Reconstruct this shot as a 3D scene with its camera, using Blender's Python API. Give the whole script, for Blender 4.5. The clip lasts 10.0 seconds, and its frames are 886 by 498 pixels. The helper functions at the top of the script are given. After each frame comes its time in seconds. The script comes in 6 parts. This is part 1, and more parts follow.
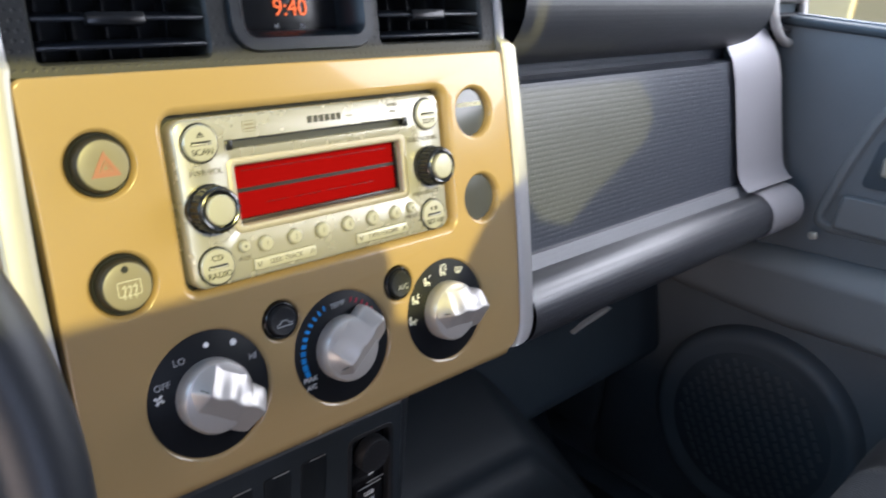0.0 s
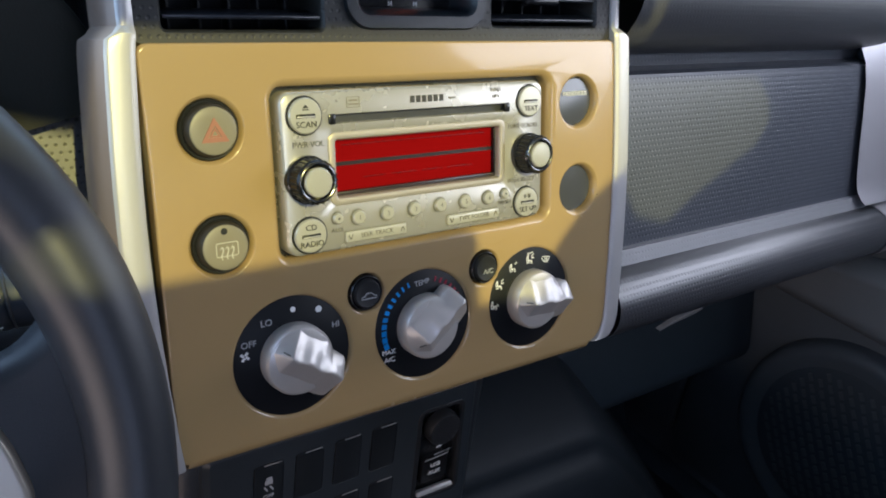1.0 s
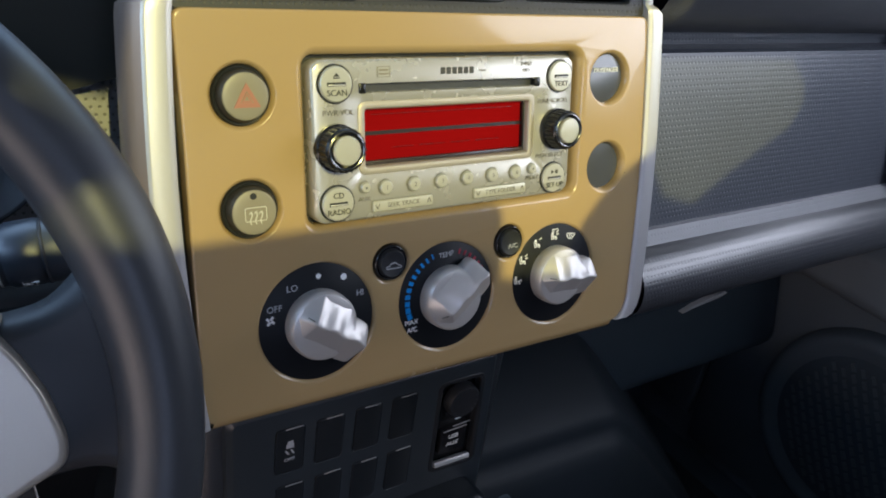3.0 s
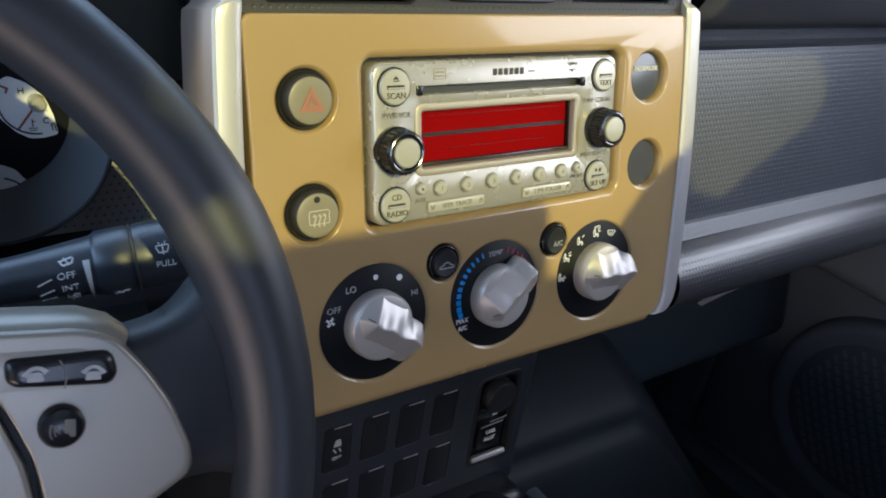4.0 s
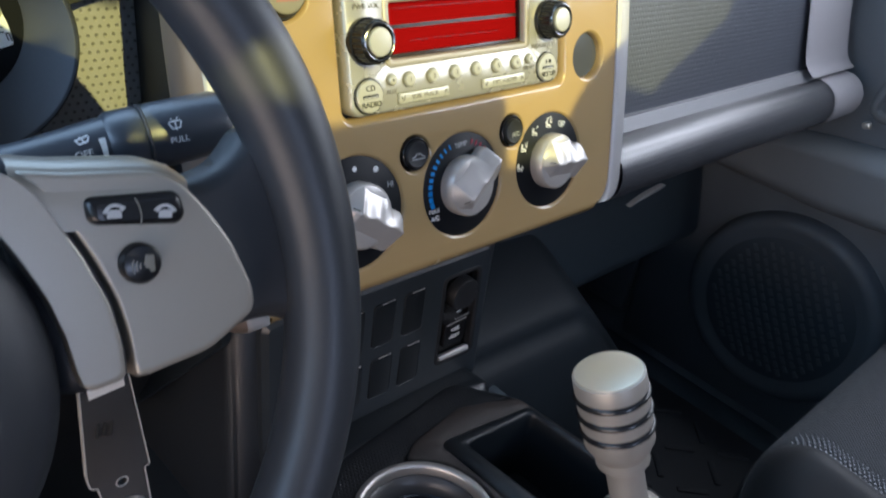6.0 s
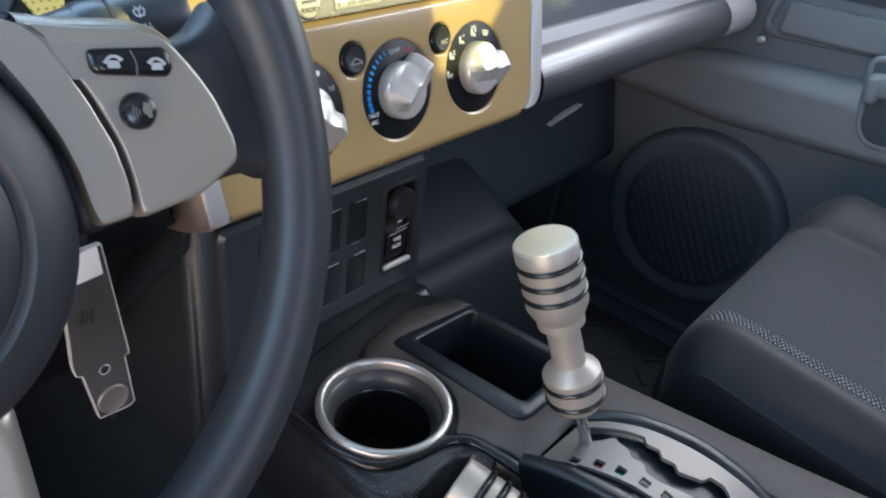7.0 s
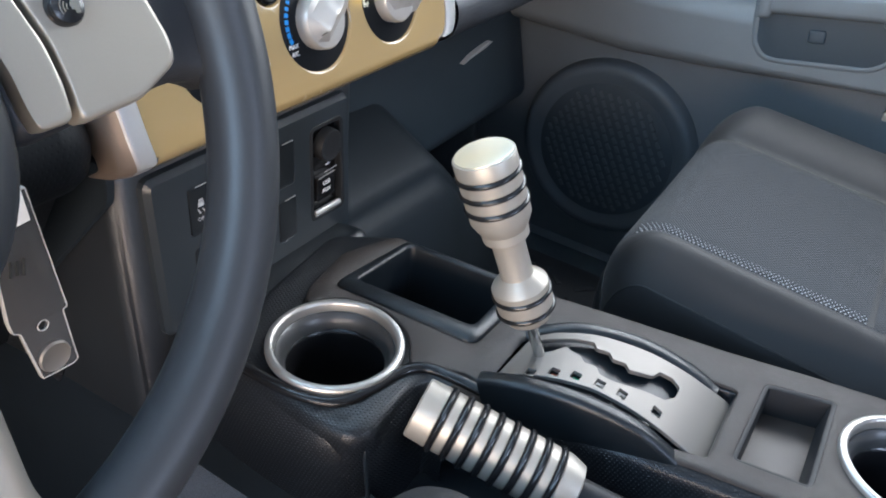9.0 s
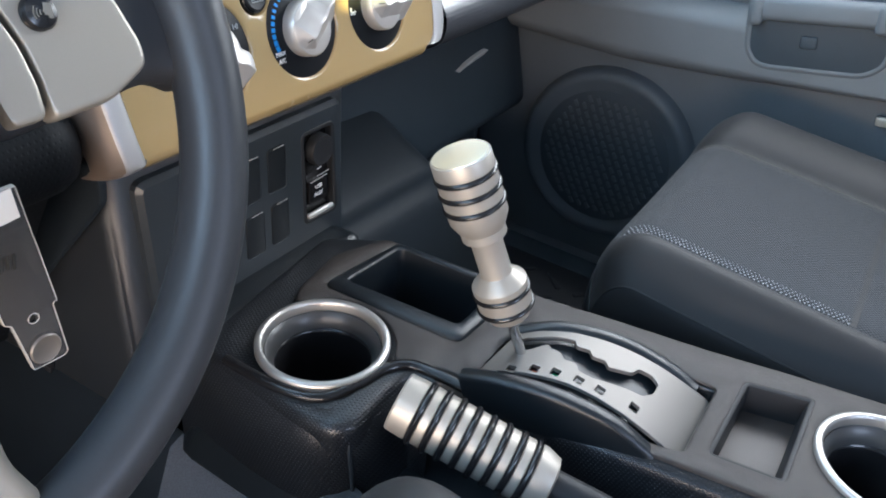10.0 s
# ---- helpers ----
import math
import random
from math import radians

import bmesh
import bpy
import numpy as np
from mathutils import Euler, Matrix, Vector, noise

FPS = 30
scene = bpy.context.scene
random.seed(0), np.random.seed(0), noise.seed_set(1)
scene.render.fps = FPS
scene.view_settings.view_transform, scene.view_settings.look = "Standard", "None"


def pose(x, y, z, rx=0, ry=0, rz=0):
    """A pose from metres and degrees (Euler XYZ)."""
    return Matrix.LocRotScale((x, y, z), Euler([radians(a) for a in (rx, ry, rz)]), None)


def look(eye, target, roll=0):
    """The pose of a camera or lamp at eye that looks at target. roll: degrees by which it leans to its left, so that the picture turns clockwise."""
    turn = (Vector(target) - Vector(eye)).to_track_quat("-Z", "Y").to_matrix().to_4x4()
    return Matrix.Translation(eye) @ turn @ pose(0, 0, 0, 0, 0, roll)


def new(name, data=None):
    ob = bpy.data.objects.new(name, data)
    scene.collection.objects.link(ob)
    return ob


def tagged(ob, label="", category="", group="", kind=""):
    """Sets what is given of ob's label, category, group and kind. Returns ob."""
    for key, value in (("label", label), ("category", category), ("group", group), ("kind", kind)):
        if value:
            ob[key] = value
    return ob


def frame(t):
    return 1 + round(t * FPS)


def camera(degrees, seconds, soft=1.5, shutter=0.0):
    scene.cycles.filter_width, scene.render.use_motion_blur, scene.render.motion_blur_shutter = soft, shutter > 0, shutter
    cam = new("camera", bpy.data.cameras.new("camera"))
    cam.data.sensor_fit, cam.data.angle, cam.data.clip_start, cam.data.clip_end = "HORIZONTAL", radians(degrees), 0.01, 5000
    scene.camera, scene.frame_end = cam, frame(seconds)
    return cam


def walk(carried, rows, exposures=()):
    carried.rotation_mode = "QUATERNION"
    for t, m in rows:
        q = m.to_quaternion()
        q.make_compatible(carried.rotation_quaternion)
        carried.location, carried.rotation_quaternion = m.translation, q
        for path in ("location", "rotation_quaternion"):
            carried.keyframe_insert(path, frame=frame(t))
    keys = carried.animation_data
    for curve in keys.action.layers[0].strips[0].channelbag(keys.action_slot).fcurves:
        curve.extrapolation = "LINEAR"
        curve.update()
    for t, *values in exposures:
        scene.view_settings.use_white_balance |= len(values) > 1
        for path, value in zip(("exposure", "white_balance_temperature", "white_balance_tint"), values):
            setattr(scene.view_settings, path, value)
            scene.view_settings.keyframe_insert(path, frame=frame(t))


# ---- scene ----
# camera and its way
cam = camera(60.0, 10.0, soft=1.9, shutter=0.4)
PATH = [
    (0, (-0.279, -0.384, 0.899), (1.038, 0.914, 0.137), 4.9),
    (0.5, (-0.275, -0.39, 0.89), (0.887, 1.026, 0.088), 6.1),
    (1, (-0.275, -0.384, 0.912), (0.836, 1.035, 0.046), 7.9),
    (1.5, (-0.274, -0.388, 0.919), (0.812, 1.029, 0.017), 9.0),
    (2, (-0.273, -0.391, 0.918), (0.795, 1.034, 0.007), 9.4),
    (3.5, (-0.29, -0.379, 0.907), (0.76, 1.047, -0.022), 8.9),
    (4, (-0.316, -0.366, 0.91), (0.763, 1.034, -0.025), 8.8),
    (4.5, (-0.328, -0.36, 0.911), (0.781, 1.01, -0.034), 8.8),
    (5, (-0.338, -0.363, 0.911), (0.805, 0.968, -0.049), 8.5),
    (5.2, (-0.343, -0.361, 0.906), (0.818, 0.952, -0.057), 8.3),
    (6.3, (-0.399, -0.384, 0.872), (0.884, 0.751, -0.16), 8.5),
    (6.5, (-0.417, -0.394, 0.87), (0.89, 0.7, -0.177), 8.5),
    (7, (-0.425, -0.405, 0.858), (0.93, 0.603, -0.215), 8.1),
    (7.5, (-0.422, -0.414, 0.848), (0.977, 0.499, -0.252), 8.3),
    (8, (-0.44, -0.419, 0.839), (0.98, 0.432, -0.283), 7.9),
    (8.5, (-0.436, -0.42, 0.829), (1.004, 0.394, -0.296), 7.3),
    (9, (-0.446, -0.401, 0.827), (1.008, 0.399, -0.29), 6.4),
    (9.5, (-0.449, -0.418, 0.828), (1.01, 0.385, -0.279), 5.7),
    (10, (-0.449, -0.431, 0.832), (0.997, 0.408, -0.266), 5.6),
]
walk(cam, [(t, look(eye, target, roll)) for t, eye, target, roll in PATH],
     [(0.0, 0.12, 5600, 10), (0.5, -0.26, 5520, 11), (1.0, -0.37, 5340, 11), (3.5, -0.38, 5350, 10), (5.2, -0.27, 5480, 10), (6.3, 0.22, 5420, 7), (7.0, 0.62, 5560, 5), (8.0, 1.08, 5640, 3), (9.0, 1.21, 5640, 3), (10.0, 1.18, 5640, 3)])

# ---------------------------------------------------------------- light
# The sun stands behind the car and slightly to its left.
SUN = Vector((0.12, 1.0, -0.55)).normalized()      # the way the sunlight goes
world = bpy.data.worlds.new("sky")
scene.world = world
world.use_nodes = True
wn = world.node_tree
sky = wn.nodes.new("ShaderNodeTexSky")
sky.sky_type, sky.sun_disc = "NISHITA", False
sky.sun_elevation = math.asin(-SUN.z)
sky.sun_rotation = math.atan2(-SUN.x, -SUN.y)
wn.nodes["Background"].inputs["Strength"].default_value = 0.11
wn.links.new(sky.outputs["Color"], wn.nodes["Background"].inputs["Color"])
sun_data = bpy.data.lights.new("sun", "SUN")
sun_data.energy, sun_data.angle, sun_data.color = 5.5, radians(0.5), (1.0, 0.81, 0.24)
sun = new("sun", sun_data)
sun.matrix_world = look((0, 0, 4), Vector((0, 0, 4)) + SUN)



def window_light(name, eye, target, width, height, watts, color):
    """Added area lamp that stands in for sky and sunlit ground outside the car."""
    d = bpy.data.lights.new(name, "AREA")
    d.shape, d.size, d.size_y, d.energy, d.color = "RECTANGLE", width, height, watts, color
    ob = new(name, d)
    ob.matrix_world = look(eye, target)
    return ob


window_light("door_opening_light", (-0.785, -0.10, 0.98), (0.0, -0.06, 0.66), 0.62, 0.36, 3.3, (0.62, 0.79, 1.0))
# Unseen lamp, added for warm highlights on the trim and stack edges.
window_light("door_ground_light", (-0.785, -0.42, 0.54), (0.0, 0.02, 0.52), 0.60, 0.16, 3.2, (1.0, 0.71, 0.53))
window_light("windscreen_light", (0.0, 0.34, 1.085), (0.0, -0.10, 0.50), 1.35, 0.62, 8.4, (0.66, 0.83, 1.0))
window_light("side_window_light", (0.80, -0.38, 1.04), (0.0, -0.30, 0.80), 1.10, 0.30, 7.8, (1.0, 0.92, 0.88))
# Unseen lamp inside the dark rear pane, added for sheen on the spokes.
window_light("rear_window_light", (-0.27, -1.69, 0.965), (0.05, 0.0, 0.80), 0.60, 0.30, 4.6, (0.76, 0.80, 1.0))

# ---------------------------------------------------------------- materials


def material(name, color, rough=0.5, metal=0.0, coat=0.0, grain=0.0, grain_size=900.0, bump=0.0, bump_size=900.0,
             dots=None, weave=0.0, emit=0.0, transmit=0.0, stain=0.12, spec=0.5, sheen=0.0):
    """A node material: colour varied at two scales, gloss varied with it, fine relief, and optional rows of dimples (pitch, depth)."""
    m = bpy.data.materials.new(name)
    m.use_nodes = True
    nt = m.node_tree
    b = nt.nodes["Principled BSDF"]
    N, L = nt.nodes.new, nt.links.new
    tc = N("ShaderNodeTexCoord")

    def noise_at(scale, detail=3.0):
        n = N("ShaderNodeTexNoise")
        n.inputs["Scale"].default_value, n.inputs["Detail"].default_value = scale, detail
        L(tc.outputs["Object"], n.inputs["Vector"])
        return n.outputs["Fac"]

    def mth(op, a, c=None, d=None):
        n = N("ShaderNodeMath")
        n.operation = op
        for i, v in enumerate((a, c, d)):
            if v is None:
                continue
            if isinstance(v, (int, float)):
                n.inputs[i].default_value = v
            else:
                L(v, n.inputs[i])
        return n.outputs[0]

    big, small = noise_at(14.0), noise_at(grain_size, 2.0)
    vary = mth("ADD", mth("MULTIPLY", big, 2 * stain), mth("MULTIPLY", small, 2 * grain))
    vary = mth("ADD", vary, 1 - stain - grain)
    mix = N("ShaderNodeVectorMath")
    mix.operation = "SCALE"
    mix.inputs[0].default_value = color[:3]
    L(vary, mix.inputs["Scale"])
    col = mix.outputs[0]
    b.inputs["Metallic"].default_value = metal
    L(mth("ADD", mth("MULTIPLY", noise_at(60.0), 0.06), rough - 0.03), b.inputs["Roughness"])
    b.inputs["Coat Weight"].default_value = coat
    b.inputs["Coat Roughness"].default_value = 0.06
    b.inputs["Specular IOR Level"].default_value = spec
    b.inputs["Transmission Weight"].default_value = transmit
    b.inputs["Sheen Weight"].default_value = sheen
    height = None
    if bump:
        height = mth("MULTIPLY", noise_at(bump_size, 3.0), bump)
    if dots:
        pitch, depth, axes = dots[0], dots[1], dots[2]
        sep = N("ShaderNodeSeparateXYZ")
        L(tc.outputs["Object"], sep.inputs[0])
        if axes == "round":      # runs over edges from the top to the sides
            a, c = mth("ADD", sep.outputs[0], sep.outputs[2]), mth("ADD", sep.outputs[1], mth("MULTIPLY", sep.outputs[2], 0.4))
        else:
            a, c = sep.outputs[axes[0]], sep.outputs[axes[1]]
        row = mth("FLOOR", mth("DIVIDE", c, pitch))
        half = mth("MULTIPLY", mth("MODULO", row, 2.0), 0.5)
        fu = mth("SUBTRACT", mth("FRACT", mth("ADD", mth("DIVIDE", a, pitch), half)), 0.5)
        fv = mth("SUBTRACT", mth("FRACT", mth("DIVIDE", c, pitch)), 0.5)
        d2 = mth("ADD", mth("MULTIPLY", fu, fu), mth("MULTIPLY", fv, fv))
        pit = mth("SMOOTH_MIN", mth("DIVIDE", d2, 0.075), 1.0, 0.15)
        pit = mth("MULTIPLY", pit, depth)
        height = pit if height is None else mth("ADD", height, pit)
        if len(dots) > 3:      # the shade in the small holes is put into the colour
            dark = N("ShaderNodeVectorMath")
            dark.operation = "SCALE"
            L(col, dark.inputs[0])
            L(mth("ADD", mth("MULTIPLY", mth("MINIMUM", mth("DIVIDE", d2, 0.06), 1.0), 1 - dots[3]), dots[3]), dark.inputs["Scale"])
            col = dark.outputs[0]
    if weave:
        sep = N("ShaderNodeSeparateXYZ")
        L(tc.outputs["Object"], sep.inputs[0])
        wx = mth("SINE", mth("MULTIPLY", sep.outputs[0], 2 * math.pi / weave))
        wy = mth("SINE", mth("MULTIPLY", sep.outputs[1], 2 * math.pi / weave))
        wv = mth("MULTIPLY", mth("MULTIPLY", wx, wy), 0.0004)
        height = wv if height is None else mth("ADD", height, wv)
        lit = N("ShaderNodeVectorMath")
        lit.operation = "SCALE"
        L(col, lit.inputs[0])
        L(mth("ADD", mth("MULTIPLY", mth("MULTIPLY", wx, wy), 0.75), 1.0), lit.inputs["Scale"])
        col = lit.outputs[0]
    L(col, b.inputs["Base Color"])
    if height is not None:
        bp = N("ShaderNodeBump")
        bp.inputs["Strength"].default_value = 1.0
        bp.inputs["Distance"].default_value = 1.0
        L(height, bp.inputs["Height"])
        L(bp.outputs[0], b.inputs["Normal"])
    if emit:
        L(col, b.inputs["Emission Color"])
        b.inputs["Emission Strength"].default_value = emit
    return m


YELLOW = material("tan_yellow_gloss_paint", (0.345, 0.242, 0.107), 0.26, coat=0.75, stain=0.015)
SILVER = material("silver_satin_paint", (0.47, 0.46, 0.45), 0.40, metal=0.45, stain=0.05, grain=0.05, grain_size=2500)
RADIO_SILVER = material("champagne_radio_plastic", (0.47, 0.455, 0.42), 0.27, metal=0.55, stain=0.015, grain=0.015, grain_size=2500)
RING_SILVER = material("pale_button_plastic", (0.50, 0.49, 0.43), 0.30, metal=0.4, stain=0.05)
OLIVE = material("olive_grey_button", (0.20, 0.18, 0.125), 0.42, stain=0.06)
BLACK = material("black_moulded_plastic", (0.016, 0.017, 0.019), 0.5, spec=0.3, bump=0.00012, bump_size=1500, stain=0.2, grain=0.2)
GLOSS_BLACK = material("black_gloss_plastic", (0.009, 0.009, 0.010), 0.25, spec=0.4, coat=0.1, stain=0.1)
DISC_BLACK = material("black_dial_face", (0.007, 0.008, 0.010), 0.45, spec=0.2, stain=0.15)
DARK = material("charcoal_dash_plastic", (0.032, 0.034, 0.039), 0.48, spec=0.4, bump=0.0002, bump_size=900, stain=0.18, grain=0.2)
UPPER_ROLL = material("black_padded_roll", (0.056, 0.057, 0.061), 0.40, spec=0.9, dots=(0.0042, 0.0001, (0, 2)), stain=0.08, grain=0.10)
DASH_ROLL = material("charcoal_dimpled_roll", (0.042, 0.043, 0.048), 0.33, spec=1.0, dots=(0.0042, 0.0002, (0, 2)), stain=0.12, grain=0.12)
GLOVE = material("charcoal_dimpled_panel", (0.050, 0.055, 0.068), 0.36, spec=0.7, dots=(0.0046, 0.00022, (0, 2)), stain=0.12, grain=0.12)
END_SILVER = material("satin_silver_plastic", (0.36, 0.35, 0.365), 0.42, metal=0.30, stain=0.05, grain=0.05, grain_size=2500)
POD = material("matt_charcoal_surround", (0.115, 0.121, 0.132), 0.50, stain=0.10, grain=0.1)
VENT_FRAME = material("olive_black_dimpled_plastic", (0.023, 0.0225, 0.020), 0.5, dots=(0.0046, 0.0003, (0, 2)), stain=0.12)
BEIGE = material("beige_perforated_plate", (0.27, 0.27, 0.27), 0.5, dots=(0.0052, 0.0005, (0, 2), 0.35), stain=0.1)
TRAY = material("warm_grey_tray_floor", (0.044, 0.0355, 0.0315), 0.36, bump=0.0003, bump_size=1500, stain=0.08, grain=0.1)
CONSOLE = material("warm_grey_console_plastic", (0.0390, 0.0322, 0.0288), 0.38, bump=0.0006, bump_size=1500, stain=0.12, grain=0.40, grain_size=1500)
CONSOLE_DARK = material("charcoal_console_plastic", (0.010, 0.0130, 0.0160), 0.30, bump=0.0002, bump_size=1300, stain=0.15, grain=0.2)
CONSOLE_DOT = material("charcoal_dimpled_console", (0.0085, 0.010, 0.0125), 0.35, spec=0.55, dots=(0.0032, 0.00042, "round"), stain=0.15)
KNEE_DOT = material("black_dimpled_bolster", (0.0042, 0.0052, 0.0066), 0.55, spec=0.16, dots=(0.0040, 0.00012, (0, 2)), stain=0.15)
LEATHER = material("black_leather", (0.025, 0.027, 0.031), 0.42, spec=0.46, bump=0.00005, bump_size=2200, stain=0.1, grain=0.1)
PAD = material("black_soft_airbag_cover", (0.022, 0.024, 0.028), 0.46, bump=0.0001, bump_size=2500, stain=0.1)
ALU = material("satin_aluminium", (0.40, 0.365, 0.315), 0.46, metal=0.50, stain=0.05, grain=0.04, grain_size=3000)
# Knob aluminium, lightened and warmed: the top's reflections are put into its colour.
KNOB_FACE = material("reflection_toned_aluminium", (0.60, 0.56, 0.45), 0.30, metal=0.50, stain=0.04)
CUP_STEP = material("grey_moulded_step", (0.050, 0.050, 0.050), 0.32, stain=0.08)
RING_STEEL = material("bright_satin_steel", (0.50, 0.485, 0.46), 0.38, metal=0.8, stain=0.06)
GATE = material("satin_nickel_plate", (0.185, 0.172, 0.157), 0.46, metal=0.55, stain=0.06, grain=0.03, grain_size=3000)
CHROME = material("polished_steel", (0.72, 0.71, 0.69), 0.16, metal=1.0, stain=0.06)
RUBBER = material("black_rubber", (0.010, 0.010, 0.011), 0.24, stain=0.1)
KNOB = material("pearl_silver_knob", (0.50, 0.475, 0.445), 0.33, metal=0.40, stain=0.05, grain=0.05, grain_size=2500)
FABRIC = material("charcoal_woven_cloth", (0.0190, 0.0200, 0.0226), 0.85, weave=0.0042, stain=0.10, grain=0.2, grain_size=2500, bump=0.0002, sheen=0.12)
BOLSTER = material("dark_grey_ribbed_cloth", (0.0110, 0.0108, 0.0116), 0.60, bump=0.0003, bump_size=1500, stain=0.10, grain=0.15, sheen=0.05)
CARPET = material("dark_carpet", (0.095, 0.122, 0.145), 0.95, bump=0.002, bump_size=600, stain=0.3, grain=0.4, grain_size=500)
MAT_RUBBER = material("black_floor_mat", (0.042, 0.046, 0.053), 0.6, bump=0.0004, bump_size=500, stain=0.2)
DOOR = material("dark_grey_door_plastic", (0.180, 0.192, 0.200), 0.5, bump=0.0002, bump_size=1100, stain=0.1, grain=0.12)
# Door plastic, darkened: the light's falloff at the low front is in the colour.
LINING = material("shaded_door_lining", (0.132, 0.146, 0.158), 0.5, bump=0.0002, bump_size=1100, stain=0.12, grain=0.12)
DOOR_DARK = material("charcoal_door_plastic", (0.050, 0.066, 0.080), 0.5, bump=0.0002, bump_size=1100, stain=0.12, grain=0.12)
SPOKE = material("satin_silver_spoke_paint", (0.315, 0.290, 0.250), 0.36, metal=0.50, stain=0.05, grain=0.05, grain_size=2500)
STITCH = material("pale_grey_thread", (0.44, 0.44, 0.455), 0.8, stain=0.1)
STRIP = material("grey_dimpled_strip", (0.19, 0.19, 0.20), 0.42, dots=(0.0042, 0.0002, (0, 2)), stain=0.08)
HOOD = material("olive_black_soft_hood", (0.032, 0.032, 0.027), 0.6, spec=0.2, bump=0.0002, stain=0.15)
FADED_INK = material("faded_white_print", (0.36, 0.37, 0.38), 0.6, stain=0.05)
INDICATOR = material("blue_grey_indicator_lens", (0.055, 0.058, 0.072), 0.16, spec=0.8, stain=0.06)
BUTTON_SIDE = material("dark_olive_button_side", (0.020, 0.019, 0.016), 0.5, stain=0.08)
FOOT = material("teal_black_moulded_cover", (0.013, 0.018, 0.023), 0.58, spec=0.3, bump=0.0003, bump_size=700, stain=0.15, grain=0.15)
FLOOR_GREY = material("grey_loop_carpet", (0.105, 0.116, 0.135), 0.95, bump=0.002, bump_size=700, stain=0.2, grain=0.3, grain_size=600)
SPEAKER = material("grey_speaker_plastic", (0.088, 0.103, 0.116), 0.5, bump=0.0002, bump_size=1100, stain=0.1)
# Near-black: the shadow on the cushion's side is put into the colour.
SEAT_SIDE = material("shaded_seat_side", (0.0085, 0.0095, 0.011), 0.5, bump=0.00015, bump_size=1800, stain=0.12)
KNEE = material("teal_grey_under_dash", (0.022, 0.032, 0.041), 0.55, bump=0.0002, bump_size=900, stain=0.15)
DARK_CHROME = material("dark_polished_ring", (0.16, 0.16, 0.155), 0.18, metal=1.0, stain=0.05)
GRILLE = material("dark_grey_grille", (0.052, 0.064, 0.075), 0.55, stain=0.1)
# Silver trim, darker and warmer: shade and warm bounce put into the colour.
TRIM_SIDE = material("shade_toned_silver_side", (0.24, 0.185, 0.148), 0.34, metal=0.40, stain=0.05)
STACK_LOW = material("charcoal_stack_side", (0.020, 0.0225, 0.026), 0.34, spec=0.9, bump=0.0003, bump_size=1300, stain=0.10, grain=0.2)
STALK = material("blue_black_stalk_plastic", (0.032, 0.038, 0.050), 0.36, spec=0.9, bump=0.00008, bump_size=1500, stain=0.10)
SLAT = material("blue_black_vent_slat", (0.016, 0.019, 0.026), 0.34, spec=0.6, stain=0.08)
WHITE_INK = material("white_print", (0.75, 0.76, 0.76), 0.6, stain=0.03)
PRINT = material("dark_grey_print", (0.055, 0.053, 0.046), 0.6, stain=0.05)
BUTTON_INK = material("pale_grey_button_print", (0.46, 0.45, 0.38), 0.6, stain=0.05)
GREY_INK = material("grey_print", (0.14, 0.135, 0.115), 0.6, stain=0.05)
BLACK_INK = material("black_print", (0.03, 0.03, 0.028), 0.6, stain=0.05)
HAZARD_INK = material("faded_orange_red_print", (0.30, 0.125, 0.075), 0.5, stain=0.1)
RED_INK = material("faded_red_print", (0.33, 0.075, 0.045), 0.5, stain=0.1)
BLUE_INK = material("blue_print", (0.012, 0.22, 0.62), 0.5, stain=0.05)
CRIMSON_INK = material("crimson_print", (0.30, 0.012, 0.035), 0.5, stain=0.05)
GREEN_INK = material("green_print", (0.02, 0.30, 0.14), 0.5, stain=0.05)
LCD = material("red_backlit_display", (0.12, 0.0015, 0.001), 0.45, emit=1.25, spec=0.0, stain=0.05)
LCD_DIM = material("dim_red_display_segment", (0.035, 0.004, 0.004), 0.3, stain=0.05)
LCD_BAND = material("dark_display_band", (0.03, 0.022, 0.026), 0.25, stain=0.05)
LED = material("orange_clock_digits", (0.75, 0.12, 0.02), 0.4, emit=1.2, stain=0.02)
DIAL_WHITE = material("white_gauge_face", (0.86, 0.88, 0.90), 0.5, stain=0.03)
TAG = material("smoked_clear_plastic", (0.13, 0.13, 0.135), 0.16, transmit=0.6, stain=0.08)
TAG_EDGE = material("polished_clear_edge", (0.40, 0.39, 0.375), 0.25, stain=0.05, spec=0.8)
SWITCH = material("satin_charcoal_switch_plate", (0.022, 0.0275, 0.033), 0.36, spec=0.6, bump=0.00008, bump_size=1600, stain=0.12, grain=0.12)
COVER = material("black_satin_switch_cover", (0.011, 0.0135, 0.016), 0.36, spec=0.5, bump=0.00006, bump_size=1600, stain=0.10)
TINTED = material("dark_tinted_glass", (0.012, 0.014, 0.015), 0.08, coat=0.5, stain=0.03)
PAPER = material("white_paper_label", (0.75, 0.74, 0.72), 0.7, stain=0.05)
WALL = material("grey_headliner_cloth", (0.27, 0.29, 0.31), 0.9, bump=0.0003, stain=0.1)
CONCRETE = material("pale_concrete", (0.36, 0.34, 0.31), 0.85, bump=0.004, bump_size=60, stain=0.3, grain=0.2, grain_size=120)
STUCCO = material("tan_stucco", (0.52, 0.40, 0.30), 0.9, bump=0.003, bump_size=120, stain=0.2, grain=0.1, grain_size=200)

# ---------------------------------------------------------------- building helpers


